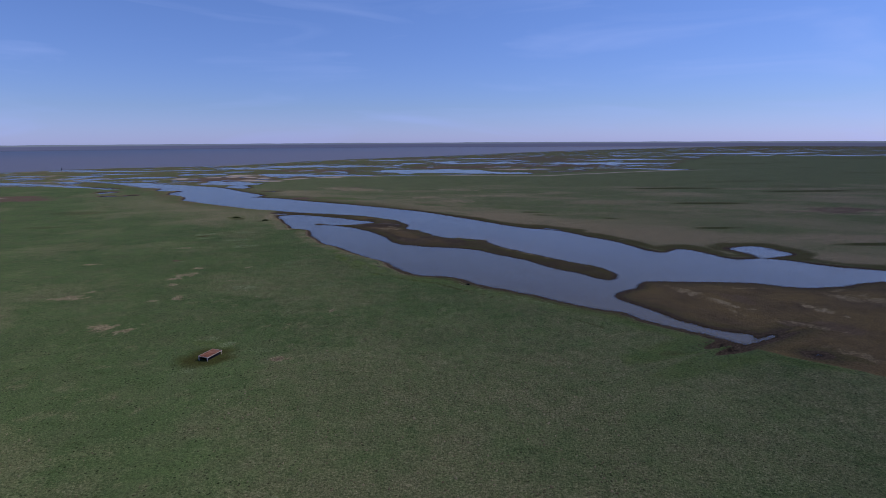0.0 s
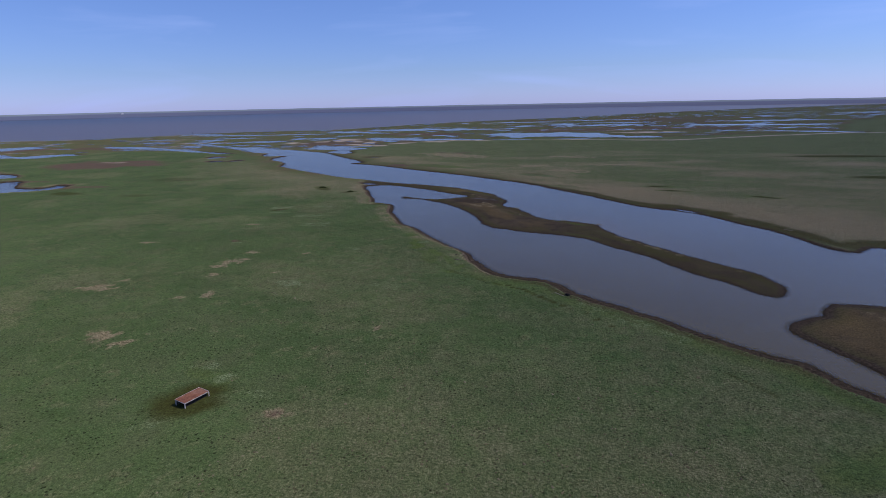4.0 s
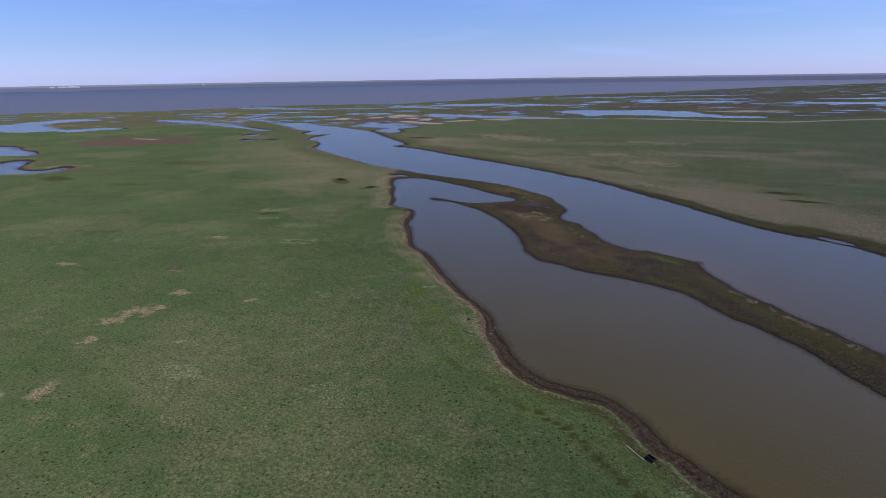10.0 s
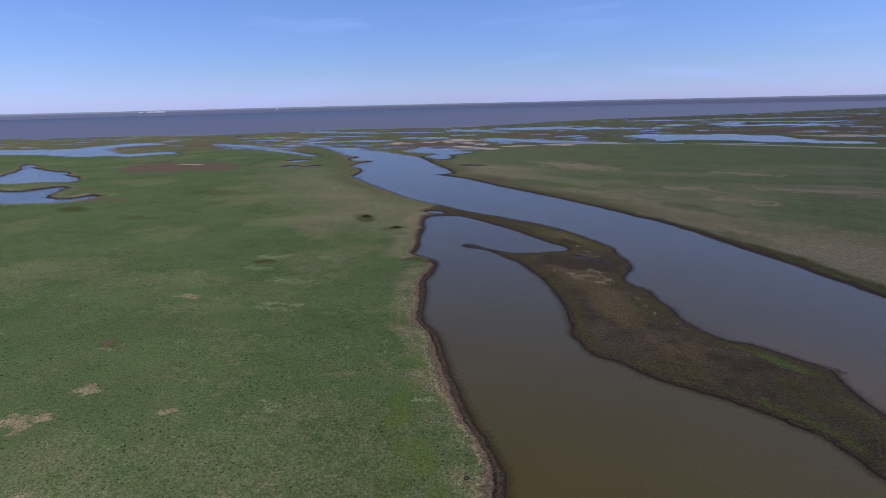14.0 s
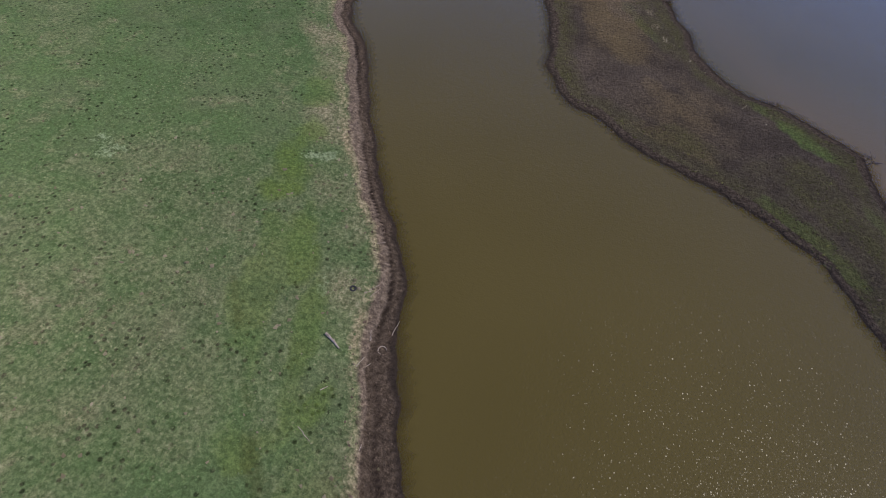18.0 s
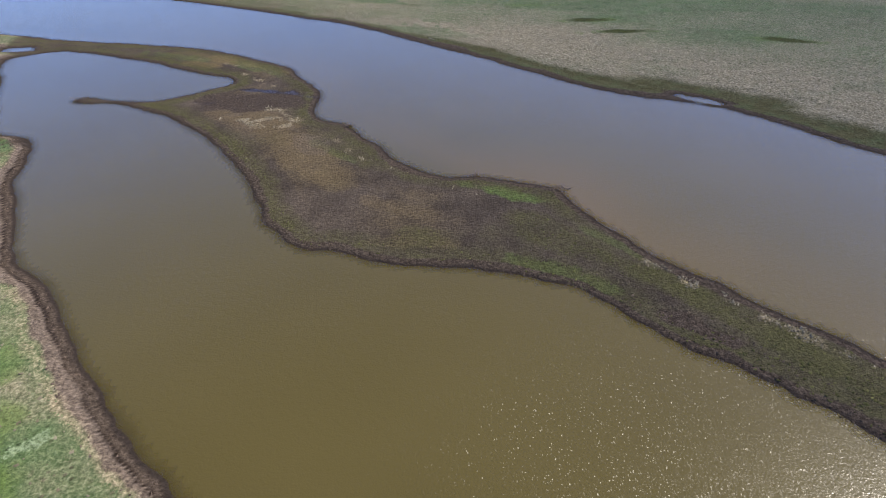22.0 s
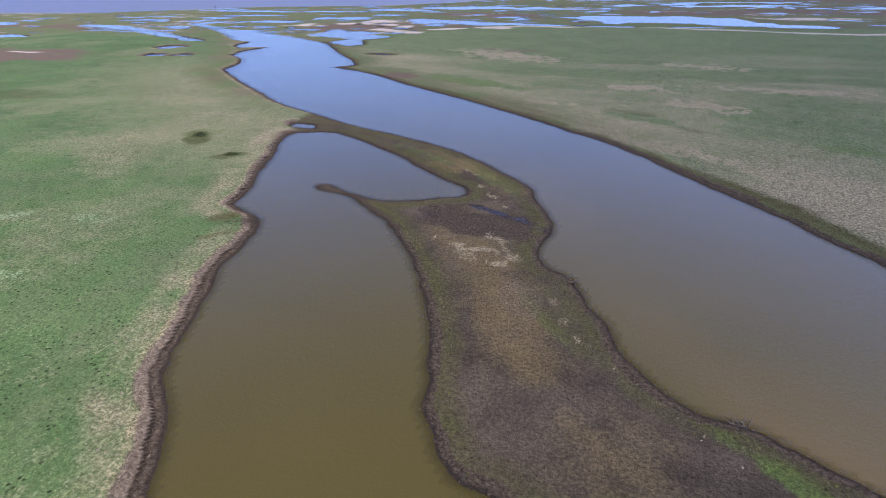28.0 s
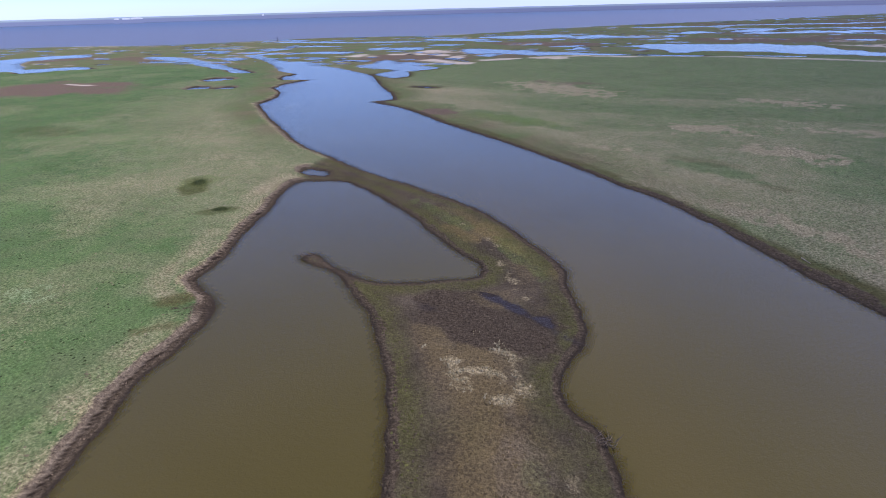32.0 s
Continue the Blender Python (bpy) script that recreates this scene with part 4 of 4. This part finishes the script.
# the far side of the estuary, a low strip with haze painted in, that closes the horizon
bm = bmesh.new()
rng = random.Random(3)
low, top = [], []
for k in range(181):
    a = radians(-95 + 190 * k / 180)
    px, py = 4900 * math.sin(a), 150 + 4700 * math.cos(a)
    low.append(bm.verts.new((px, py, -6)))
    top.append(bm.verts.new((px, py, 36 + 2.5 * rng.random() + (6 if a > 0.9 else 0))))
for k in range(180):
    bm.faces.new((low[k], low[k + 1], top[k + 1], top[k]))
tagged(part("backdrop", bm, MAT_FAR), "low shore far across the estuary, blue haze painted in", "backdrop", kind="structure")


# ---------------------------------------------------------------- low plants
def at_grid(field, x, y):
    return field[np.clip(np.searchsorted(Y, y), 0, len(Y) - 1), np.clip(np.searchsorted(X, x), 0, len(X) - 1)]


def ground_height(x, y):
    """Height of the ground's mesh at one place."""
    i, j = int(np.clip(np.searchsorted(X, x) - 1, 0, len(X) - 2)), int(np.clip(np.searchsorted(Y, y) - 1, 0, len(Y) - 2))
    u, v = (x - X[i]) / (X[i + 1] - X[i]), (y - Y[j]) / (Y[j + 1] - Y[j])
    return float((Z[j, i] * (1 - u) + Z[j, i + 1] * u) * (1 - v) + (Z[j + 1, i] * (1 - u) + Z[j + 1, i + 1] * u) * v)


def tuft_mesh(name, x, y, radius, tall, mat, lean=0.6, seed=1, covers=()):
    """Many small four-sided clumps in one mesh, each leaning its own way."""
    r = np.random.RandomState(seed)
    n = len(x)
    z = at_grid(Z, x, y)
    turn = r.rand(n) * math.tau
    v = np.empty((n, 5, 3))
    for k in range(4):
        a = turn + k * math.pi / 2 + 0.5 * (r.rand(n) - 0.5)
        out = radius * (0.65 + 0.7 * r.rand(n))
        v[:, k] = np.stack([x + out * np.cos(a), y + out * np.sin(a), z - 0.06], -1)
    v[:, 4] = np.stack([x + radius * lean * (r.rand(n) - 0.5) * 2, y + radius * lean * (r.rand(n) - 0.5) * 2, z + tall], -1)
    f = np.array([(0, 1, 4), (1, 2, 4), (2, 3, 4), (3, 0, 4)])
    faces = (np.arange(n)[:, None, None] * 5 + f[None]).reshape(-1).astype(np.int32)
    me = bpy.data.meshes.new(name)
    me.vertices.add(n * 5)
    me.vertices.foreach_set("co", v.astype(np.float32).ravel())
    me.loops.add(len(faces))
    me.loops.foreach_set("vertex_index", faces)
    me.polygons.add(len(faces) // 3)
    me.polygons.foreach_set("loop_start", np.arange(0, len(faces), 3, dtype=np.int32))
    me.update(calc_edges=True)
    for key in covers:
        me.attributes.new(key, "FLOAT", "POINT").data.foreach_set("value", np.repeat(np.clip(at_grid(cover[key], x, y), 0, 1), 5).astype(np.float32))
    me.materials.append(mat)
    return me


def scatter(count, x0, x1, y0, y1, seed, keep):
    r = np.random.RandomState(seed)
    x, y = x0 + (x1 - x0) * r.rand(count), y0 + (y1 - y0) * r.rand(count)
    ok = r.rand(count) < keep(x, y)
    return x[ok], y[ok], r


def sizes(r, n, low, high):
    return low + (high - low) * r.rand(n) ** 1.6


def stuff(name, me, label, category):
    return tagged(new(name, me), label, category, kind="stuff")


cover = dict(shore=shore, west=west_in, isle=isle_in, east=east_in, straw=straw, dark=dark, olive=olive, lush=lush, mud=mud, marsh=marsh, mudland=mud_in, tan=tan, rim=straw_isle, fringe=fringe, undercut_shade=undercut_shade, pool=pool_mud)


def c_at(key, x, y):
    return at_grid(cover[key], x, y)


x, y, r = scatter(360000, -165, 150, 62, 400, 11, lambda x, y: (c_at("west", x, y) > 0.5) * (c_at("shore", x, y) > 3.6 + 1.8 * (1 - step(240, 275, y))) * (c_at("dark", x, y) < 0.4)
                  * np.where((y < 320) & (x > -130), 0.62, 0.35) * (1.25 - 0.8 * np.clip(c_at("straw", x, y), 0, 1)) * (0.55 + 0.9 * fbm(x, y, 9.0, 2)))
stuff("grass", tuft_mesh("grass", x, y, sizes(r, len(x), 0.08, 0.26), sizes(r, len(x), 0.06, 0.22), MAT_TUFT, 1.3, 21, ("straw", "lush", "fringe")), "short green salt-meadow grass in small clumps", "grass")
x, y, r = scatter(60000, -165, 40, 62, 470, 12, lambda x, y: (c_at("west", x, y) > 0.5) * (c_at("shore", x, y) > 2.0) * (c_at("dark", x, y) < 0.25) * np.clip(1.3 * c_at("straw", x, y) - 0.12, 0, 0.7) * (1 - 0.6 * step(350, 390, y)))
stuff("dry_grass", tuft_mesh("dry_grass", x, y, sizes(r, len(x), 0.10, 0.38), sizes(r, len(x), 0.10, 0.40), MAT_STRAW, 1.3, 22), "bleached dry grass along the bank and in patches", "grass")
x, y, r = scatter(120000, -60, 190, 300, 540, 13, lambda x, y: (c_at("east", x, y) > 0.6) * (c_at("shore", x, y) > 12) * (c_at("dark", x, y) < 0.3) * np.clip(1.8 * c_at("straw", x, y) - 0.75, 0, 0.7))
stuff("dry_grass", tuft_mesh("dry_grass", x, y, sizes(r, len(x), 0.14, 0.38), sizes(r, len(x), 0.08, 0.24), MAT_EAST, 1.0, 23), "straw-coloured tussocks on the far bank", "grass")
x, y, r = scatter(150000, -135, 85, 232, 480, 14, lambda x, y: (c_at("isle", x, y) > 0.5) * (c_at("shore", x, y) > 0.5) * (1 - 0.93 * np.clip(1.6 * c_at("pool", x, y), 0, 1)) * (0.55 + 0.6 * fbm(x, y, 11.0, 2)))
on = c_at("olive", x, y) + 0.5 * (r.rand(len(x)) - 0.5) > 0.62
stuff("tussocks", tuft_mesh("tussocks", x[~on], y[~on], sizes(r, int((~on).sum()), 0.09, 0.28), sizes(r, int((~on).sum()), 0.06, 0.20), MAT_TUSSOCK, 1.2, 24, ("tan", "lush", "rim")), "brown withered tussocks covering the mud island", "tussocks")
stuff("sedge", tuft_mesh("sedge", x[on], y[on], sizes(r, int(on.sum()), 0.10, 0.30), sizes(r, int(on.sum()), 0.08, 0.26), MAT_OLIVE, 1.2, 25, ("tan", "lush", "rim")), "olive green sedge along the island's rim", "sedge")
x, y, r = scatter(160000, -60, 90, 240, 400, 17, lambda x, y: (c_at("isle", x, y) > 0.5) * (c_at("shore", x, y) > 0.8) * np.clip(1.4 * c_at("rim", x, y) - 0.1, 0, 0.8))
stuff("dry_grass", tuft_mesh("dry_grass", x, y, sizes(r, len(x), 0.07, 0.30), sizes(r, len(x), 0.12, 0.55), MAT_REED, 1.4, 28), "bleached reed litter along the island's rim", "grass")
x, y, r = scatter(30000, -20, 130, 290, 500, 15, lambda x, y: (c_at("east", x, y) > 0.6) * (c_at("shore", x, y) > 2) * (c_at("olive", x, y) > 0.3) * 0.8)
stuff("sedge", tuft_mesh("sedge", x, y, sizes(r, len(x), 0.10, 0.32), sizes(r, len(x), 0.06, 0.2), MAT_BELT, 1.2, 26), "olive green sedge belt on the far bank", "sedge")
MAT_CLOD = leaf_material("mud_clods", (0.042, 0.031, 0.021), (0.112, 0.082, 0.055))
x, y, r = scatter(130000, -140, 100, 160, 480, 16, lambda x, y: (c_at("shore", x, y) > 0.1) * (c_at("shore", x, y) < 4.5) * np.clip(c_at("mud", x, y), 0, 1) * (1 - 0.8 * np.clip(c_at("undercut_shade", x, y), 0, 1)) * (0.9 - 0.65 * c_at("isle", x, y)))
stuff("mud_clods", tuft_mesh("mud_clods", x, y, sizes(r, len(x), 0.08, 0.30), sizes(r, len(x), 0.04, 0.18), MAT_CLOD, 0.6, 27), "dark cracked mud clods on the banks", "mud")

MAT_STUBBLE = leaf_material("dead_reed_stubble", (0.066, 0.046, 0.032), (0.185, 0.134, 0.094))
x, y, r = scatter(240000, -140, 100, 150, 480, 18, lambda x, y: (c_at("west", x, y) > 0.5) * (c_at("marsh", x, y) < 0.2) * (c_at("shore", x, y) > 0.3) * (c_at("shore", x, y) < 3.4 + 2.4 * (1 - step(240, 275, y))) * (1 - 0.75 * np.clip(c_at("undercut_shade", x, y), 0, 1)) * (0.35 + 0.6 * fbm(x, y, 3.0, 2)))
stuff("reed_stubble", tuft_mesh("reed_stubble", x, y, sizes(r, len(x), 0.06, 0.22), sizes(r, len(x), 0.10, 0.42), MAT_STUBBLE, 1.6, 29), "reddish brown dead reed stubble on the creek bank", "reeds")


# ---------------------------------------------------------------- things
def add_box(bm, sx, sy, sz, m, edge=0.0):
    made = bmesh.ops.create_cube(bm, size=1, matrix=m @ Matrix.Diagonal((sx, sy, sz, 1)))
    if edge:
        edges = {e for v in made["verts"] for e in v.link_edges}
        bmesh.ops.bevel(bm, geom=list(edges), offset=edge, segments=2, affect="EDGES")
    return bm


def add_limb(bm, points, radii, sides=7):
    """A tapered, bent limb through the points."""
    rings = []
    for k, (p, r) in enumerate(zip(points, radii)):
        p = Vector(p)
        along = (Vector(points[min(k + 1, len(points) - 1)]) - Vector(points[max(k - 1, 0)])).normalized()
        side = along.orthogonal().normalized()
        other = along.cross(side)
        rings.append([bm.verts.new(p + r * (math.cos(math.tau * s / sides) * side + math.sin(math.tau * s / sides) * other)) for s in range(sides)])
    for a, b in zip(rings, rings[1:]):
        for s in range(sides):
            bm.faces.new((a[s], a[(s + 1) % sides], b[(s + 1) % sides], b[s]))
    bm.faces.new(rings[0][::-1])
    bm.faces.new(rings[-1])
    return bm


def weathered(name, low, high, size, rough=0.8, stain=None):
    m, t, b = material(name, rough, 0.3)
    c = mix(t, ramp(t, noise_node(t, size, 5), 0.35, 0.65), low, high)
    if stain:
        c = mix(t, ramp(t, noise_node(t, size * 4, 4), 0.5, 0.68), c, stain)
    t.links.new(c, b.inputs["Base Color"])
    bump(t, b, noise_node(t, size * 0.3, 4), 0.4, 0.02)
    return m


MAT_RUST = weathered("rusty_sheet", (0.22, 0.085, 0.048), (0.36, 0.155, 0.085), 0.9, 0.75, (0.33, 0.20, 0.15))
MAT_PALE = weathered("pale_painted_steel", (0.42, 0.36, 0.32), (0.58, 0.52, 0.47), 0.5)
# also blackens the shelter's added boards, which stand in for shade
MAT_DARKWOOD = weathered("tarred_wood_and_shade", (0.012, 0.011, 0.010), (0.035, 0.030, 0.026), 0.3)
MAT_GREYWOOD = weathered("bleached_wood", (0.20, 0.155, 0.11), (0.36, 0.29, 0.215), 0.35)
MAT_BLEACHED = weathered("sun_bleached_pole", (0.34, 0.29, 0.23), (0.52, 0.46, 0.38), 0.3)
MAT_BROWNWOOD = weathered("sodden_wood", (0.07, 0.05, 0.035), (0.15, 0.11, 0.08), 0.35)
MAT_RUBBER = weathered("old_rubber", (0.015, 0.015, 0.014), (0.04, 0.037, 0.032), 0.2)
MAT_RUSH = leaf_material("dark_rushes", (0.062, 0.076, 0.028), (0.130, 0.146, 0.060))
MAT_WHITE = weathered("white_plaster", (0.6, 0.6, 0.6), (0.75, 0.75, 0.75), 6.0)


def empty(name, m):
    ob = new(name)
    ob.matrix_world = m
    return ob


def cattle_shelter(x, y, turn):
    z = ground_height(x, y)
    root = empty("cattle_shelter", pose(x, y, z, 0, 0, turn))
    bm = bmesh.new()
    add_box(bm, 5.7, 3.15, 0.10, pose(0, 0, 1.16, 2.0))
    for k in range(28):
        add_box(bm, 0.05, 3.12, 0.035, pose(-2.72 + 5.44 * k / 27, 0, 1.222, 2.0))
    part("roof", bm, MAT_RUST, root, "rust-red corrugated sheet roof")
    for name, sx, sy, px, py in (("front_rim", 5.86, 0.08, 0, -1.62), ("back_rim", 5.86, 0.08, 0, 1.62), ("end_rim", 0.08, 3.16, -2.89, 0), ("end_rim", 0.08, 3.16, 2.89, 0)):
        part(name, add_box(bmesh.new(), sx, sy, 0.14, pose(px, py, 1.18 + 0.035 * py), 0.02), MAT_PALE, root, "pale painted edge beam")
    for px in (-2.82, 2.82):
        for py in (-1.5, 1.5):
            part("post", add_box(bmesh.new(), 0.2, 0.2, 1.45, pose(px, py, 0.38), 0.02), MAT_PALE, root)
    for py in (-1.5, 1.5):
        part("rail", add_box(bmesh.new(), 5.44, 0.08, 0.12, pose(0, py, 0.98 + 0.03 * py)), MAT_BROWNWOOD, root)
    part("back_wall", add_box(bmesh.new(), 5.4, 0.05, 1.15, pose(0, 1.36, 0.45)), MAT_BROWNWOOD, root, "dark board back wall")
    # boards added to imitate the deep shade under the roof's front
    for k in range(5):
        part("shade_board", add_box(bmesh.new(), 5.4, 0.05, 0.19, pose(0, -1.05, 0.10 + 0.21 * k), 0.008), MAT_DARKWOOD, root, "added black board standing in for shade under the roof")
    return tagged(root, "low cattle shelter, rusty sheet roof on pale posts, trampled grass", "shelter")


cattle_shelter(-67.9, 147.9, 70.5)


def feed_trough(x, y, turn):
    z = ground_height(x, y)
    root = empty("feed_trough", pose(x, y, z, 0, 0, turn))
    part("floor_board", add_box(bmesh.new(), 1.4, 0.66, 0.06, pose(0, 0, 0.12)), MAT_DARKWOOD, root)
    for py in (-0.36, 0.36):
        part("side_board", add_box(bmesh.new(), 1.5, 0.06, 0.48, pose(0, py, 0.33, 14 if py < 0 else -14), 0.01), MAT_DARKWOOD, root)
    for px in (-0.7, 0.7):
        part("end_board", add_box(bmesh.new(), 0.06, 0.64, 0.44, pose(px, 0, 0.31), 0.01), MAT_DARKWOOD, root)
    for px in (-0.55, 0.55):
        part("skid", add_box(bmesh.new(), 0.12, 0.95, 0.2, pose(px, 0, 0.0), 0.01), MAT_DARKWOOD, root)
    return tagged(root, "tar-black wooden feed trough standing in grass near the bank", "trough")


feed_trough(10.9, 225.0, -40)


def drift_log(x, y, turn, length, thick, mat, label, name="drift_log", stubs=2, seed=1, bend=0.05):
    q = random.Random(seed)
    z = ground_height(x, y)
    root = empty(name, pose(x, y, z + thick * 0.7, 0, 0, turn))
    points = [(length * (k / 6 - 0.5), bend * length * (q.random() - 0.5), 0.1 * thick * math.sin(k)) for k in range(7)]
    part("trunk", add_limb(bmesh.new(), points, [thick * (1.0 - 0.09 * k) * (0.9 + 0.2 * q.random()) for k in range(7)], 8), mat, root)
    for k in range(stubs):
        p = Vector(points[1 + 2 * k % 5])
        d = Vector((0.5 * (q.random() - 0.3), 0.7 if k % 2 else -0.7, 0.12)) * length * 0.16
        part("branch_stub", add_limb(bmesh.new(), [p, p + d * 0.5, p + d], [thick * 0.5, thick * 0.38, thick * 0.2], 6), mat, root)
    return tagged(root, label, "driftwood", "driftwood on the banks")


drift_log(9.0, 225.6, -46, 5.6, 0.10, MAT_BLEACHED, "long weathered grey pole lying in the grass", "pole", 0, 2, 0.012)
drift_log(-30.4, 260.5, -19, 2.5, 0.20, MAT_GREYWOOD, "thick bleached driftwood log on the meadow", stubs=2, seed=3)
for k, (px, py, a, ln) in enumerate(((-30.3, 269.3, 62, 1.5), (-29.8, 268.7, 75, 1.7), (-30.6, 268.4, 50, 1.1), (-26.3, 259.8, 85, 1.5), (-25.3, 266.0, 95, 2.2), (-27.2, 263.5, 120, 1.6), (-33.5, 276.0, 40, 1.3), (-26.7, 250.1, -20, 2.4), (-25.5, 260.0, 70, 1.1), (-21.1, 251.8, 100, 0.8), (-27.9, 255.2, 60, 0.9))):
    drift_log(px, py, a, ln, 0.06, MAT_GREYWOOD, "thin bleached stick washed up on the bank", "drift_stick", 0, 10 + k)
for k, (px, py, a, ln) in enumerate(STICKS):
    drift_log(px, py, a, ln, 0.05, MAT_GREYWOOD, "thin bleached stick lying in the bank grass", "drift_stick", 1, 60 + k)
drift_log(-83.7, 326.7, 86, 4.4, 0.035, MAT_GREYWOOD, "long thin bleached branch lying in the meadow", "drift_stick", 2, 30)
drift_log(-81.3, 329.4, 60, 1.6, 0.07, MAT_GREYWOOD, "short bleached branch lying in the meadow", "drift_stick", 1, 31)
drift_log(113.5, 331.6, -44, 4.6, 0.14, MAT_GREYWOOD, "pale driftwood log stranded on the sedge bank", stubs=1, seed=32)
drift_log(13.7, 448.9, -60, 3.0, 0.13, MAT_GREYWOOD, "pale driftwood log stranded on the sedge bank", stubs=1, seed=33)
drift_log(96.0, 348.0, -55, 3.4, 0.12, MAT_BROWNWOOD, "dark sodden branch on the far bank", stubs=2, seed=34)


def ring_thing(name, x, y, radius, thick, mat, label, category, sweep=360.0, turn=0.0):
    z = ground_height(x, y)
    bm = bmesh.new()
    n = 18
    pts = [(radius * math.cos(radians(turn + sweep * k / n)), radius * math.sin(radians(turn + sweep * k / n)), 0.02 * math.sin(3 * k)) for k in range(n + (sweep < 360))]
    if sweep < 360:
        add_limb(bm, pts, [thick * (0.7 + 0.3 * math.sin(math.pi * k / n)) for k in range(n + 1)], 7)
    else:
        rings = [[bm.verts.new(((radius + thick * 1.1 * math.cos(math.tau * s / 10)) * px / radius, (radius + thick * 1.1 * math.cos(math.tau * s / 10)) * py / radius, thick * math.sin(math.tau * s / 10)))
                  for s in range(10)] for px, py, pz in pts]
        for a in range(n):
            for s in range(10):
                bm.faces.new((rings[a][s], rings[a][(s + 1) % 10], rings[(a + 1) % n][(s + 1) % 10], rings[(a + 1) % n][s]))
    ob = part(name, bm, mat)
    ob.matrix_world = pose(x, y, z + thick * 0.5, 4, 3, 0)
    return tagged(ob, label, category)


ring_thing("tyre", -32.5, 267.9, 0.33, 0.11, MAT_RUBBER, "old black tyre half sunk in the grass", "tyre")
ring_thing("bent_branch", -25.1, 262.6, 0.5, 0.07, MAT_GREYWOOD, "bleached bent branch on the muddy bank", "driftwood", 250, 30)


def rush_clump(x, y, long, wide, turn, seed):
    """A low stand of dark rushes: many blades round a ragged middle."""
    q = random.Random(seed)
    root = empty("rush_clump", pose(x, y, ground_height(x, y), 0, 0, turn))
    bm = bmesh.new()
    for j in range(420):
        a, d = q.random() * math.tau, (0.25 + 0.75 * q.random()) * q.random() ** 0.5
        px, py = long * d * math.cos(a), wide * d * math.sin(a)
        h = (1.15 - 0.8 * d) * (0.5 + 0.6 * q.random())
        t, w = q.random() * math.tau, 0.07 + 0.09 * q.random()
        lx, ly = 0.35 * (q.random() - 0.5), 0.35 * (q.random() - 0.5)
        v = [bm.verts.new(c) for c in ((px - w * math.cos(t), py - w * math.sin(t), -0.2), (px + w * math.cos(t), py + w * math.sin(t), -0.2), (px - w * math.sin(t), py + w * math.cos(t), -0.2), (px + lx, py + ly, h))]
        for f in ((0, 1, 3), (1, 2, 3), (2, 0, 3)):
            bm.faces.new([v[i] for i in f])
    tagged(part("stems", bm, MAT_RUSH, root), kind="stuff")
    return tagged(root, "dark green stand of rushes in pale straw-coloured meadow", "rushes", "rush stands near the creek")


for k, (px, py, ln, w, turn) in enumerate(((-164.0, 438.0, 5.5, 3.4, 132), (-135.8, 421.0, 3.6, 2.6, 40))):
    rush_clump(px, py, ln, w, turn, 40 + k)


def brush_pile(x, y, wide, seed, label):
    q = random.Random(seed)
    z = max(ground_height(x, y), -0.05)
    root = empty("brush_pile", pose(x, y, z))
    for j in range(26):
        a, d = q.random() * math.tau, wide * q.random()
        p = Vector((d * math.cos(a), 0.6 * d * math.sin(a), -0.1))
        t = q.random() * math.tau
        e = p + Vector((math.cos(t), math.sin(t), 0.3 + 0.4 * q.random())) * (0.7 + 0.9 * q.random())
        part("twig", add_limb(bmesh.new(), [p, (p + e) / 2 + Vector((0.08, -0.05, 0.1)), e], [0.06, 0.045, 0.02], 5), MAT_BROWNWOOD, root)
    return tagged(root, label, "brushwood", "brushwood at the water's edge")


brush_pile(-91.5, 406.3, 2.4, 51, "brown tangle of brushwood at the tip of the mud spit")
brush_pile(-15.5, 374.5, 1.8, 52, "dark brushwood leaning over the island's shore")
brush_pile(11.5, 343.2, 1.6, 53, "dark brushwood leaning over the island's shore")
brush_pile(27.5, 335.0, 2.0, 54, "dark brushwood leaning over the island's shore")


def channel_marker(x, y):
    z = max(ground_height(x, y), 0.0)
    root = empty("channel_marker", pose(x, y, z))
    part("pile", add_limb(bmesh.new(), [(0, 0, -1), (0, 0, 2), (0, 0, 4)], [0.4, 0.36, 0.32], 8), MAT_DARKWOOD, root)
    part("platform", add_box(bmesh.new(), 2.4, 2.4, 0.3, pose(0, 0, 3.0)), MAT_DARKWOOD, root)
    part("topmark", add_box(bmesh.new(), 1.2, 1.2, 1.4, pose(0, 0, 4.6), 0.1), MAT_DARKWOOD, root)
    return tagged(root, "dark channel marker standing on the estuary's edge", "marker")


channel_marker(-820, 1210)


def far_building(azimuth, wide, tall):
    a = radians(azimuth)
    px, py = 4550 * math.sin(a), 150 + 4550 * math.cos(a)
    root = empty("waterfront_building", pose(px, py, 0, 0, 0, -azimuth))
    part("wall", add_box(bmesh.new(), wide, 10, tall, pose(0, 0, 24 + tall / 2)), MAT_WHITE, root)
    # added block in the backdrop's haze colour, so the wall doesn't seem to float
    part("haze_base", add_box(bmesh.new(), wide + 4, 12, 26, pose(0, 0, 11)), MAT_FAR, root, "added base in the far shore's painted haze")
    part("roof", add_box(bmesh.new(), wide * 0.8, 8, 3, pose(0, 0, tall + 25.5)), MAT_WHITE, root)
    return tagged(root, "white waterfront building far across the estuary", "building", "white buildings on the far shore")


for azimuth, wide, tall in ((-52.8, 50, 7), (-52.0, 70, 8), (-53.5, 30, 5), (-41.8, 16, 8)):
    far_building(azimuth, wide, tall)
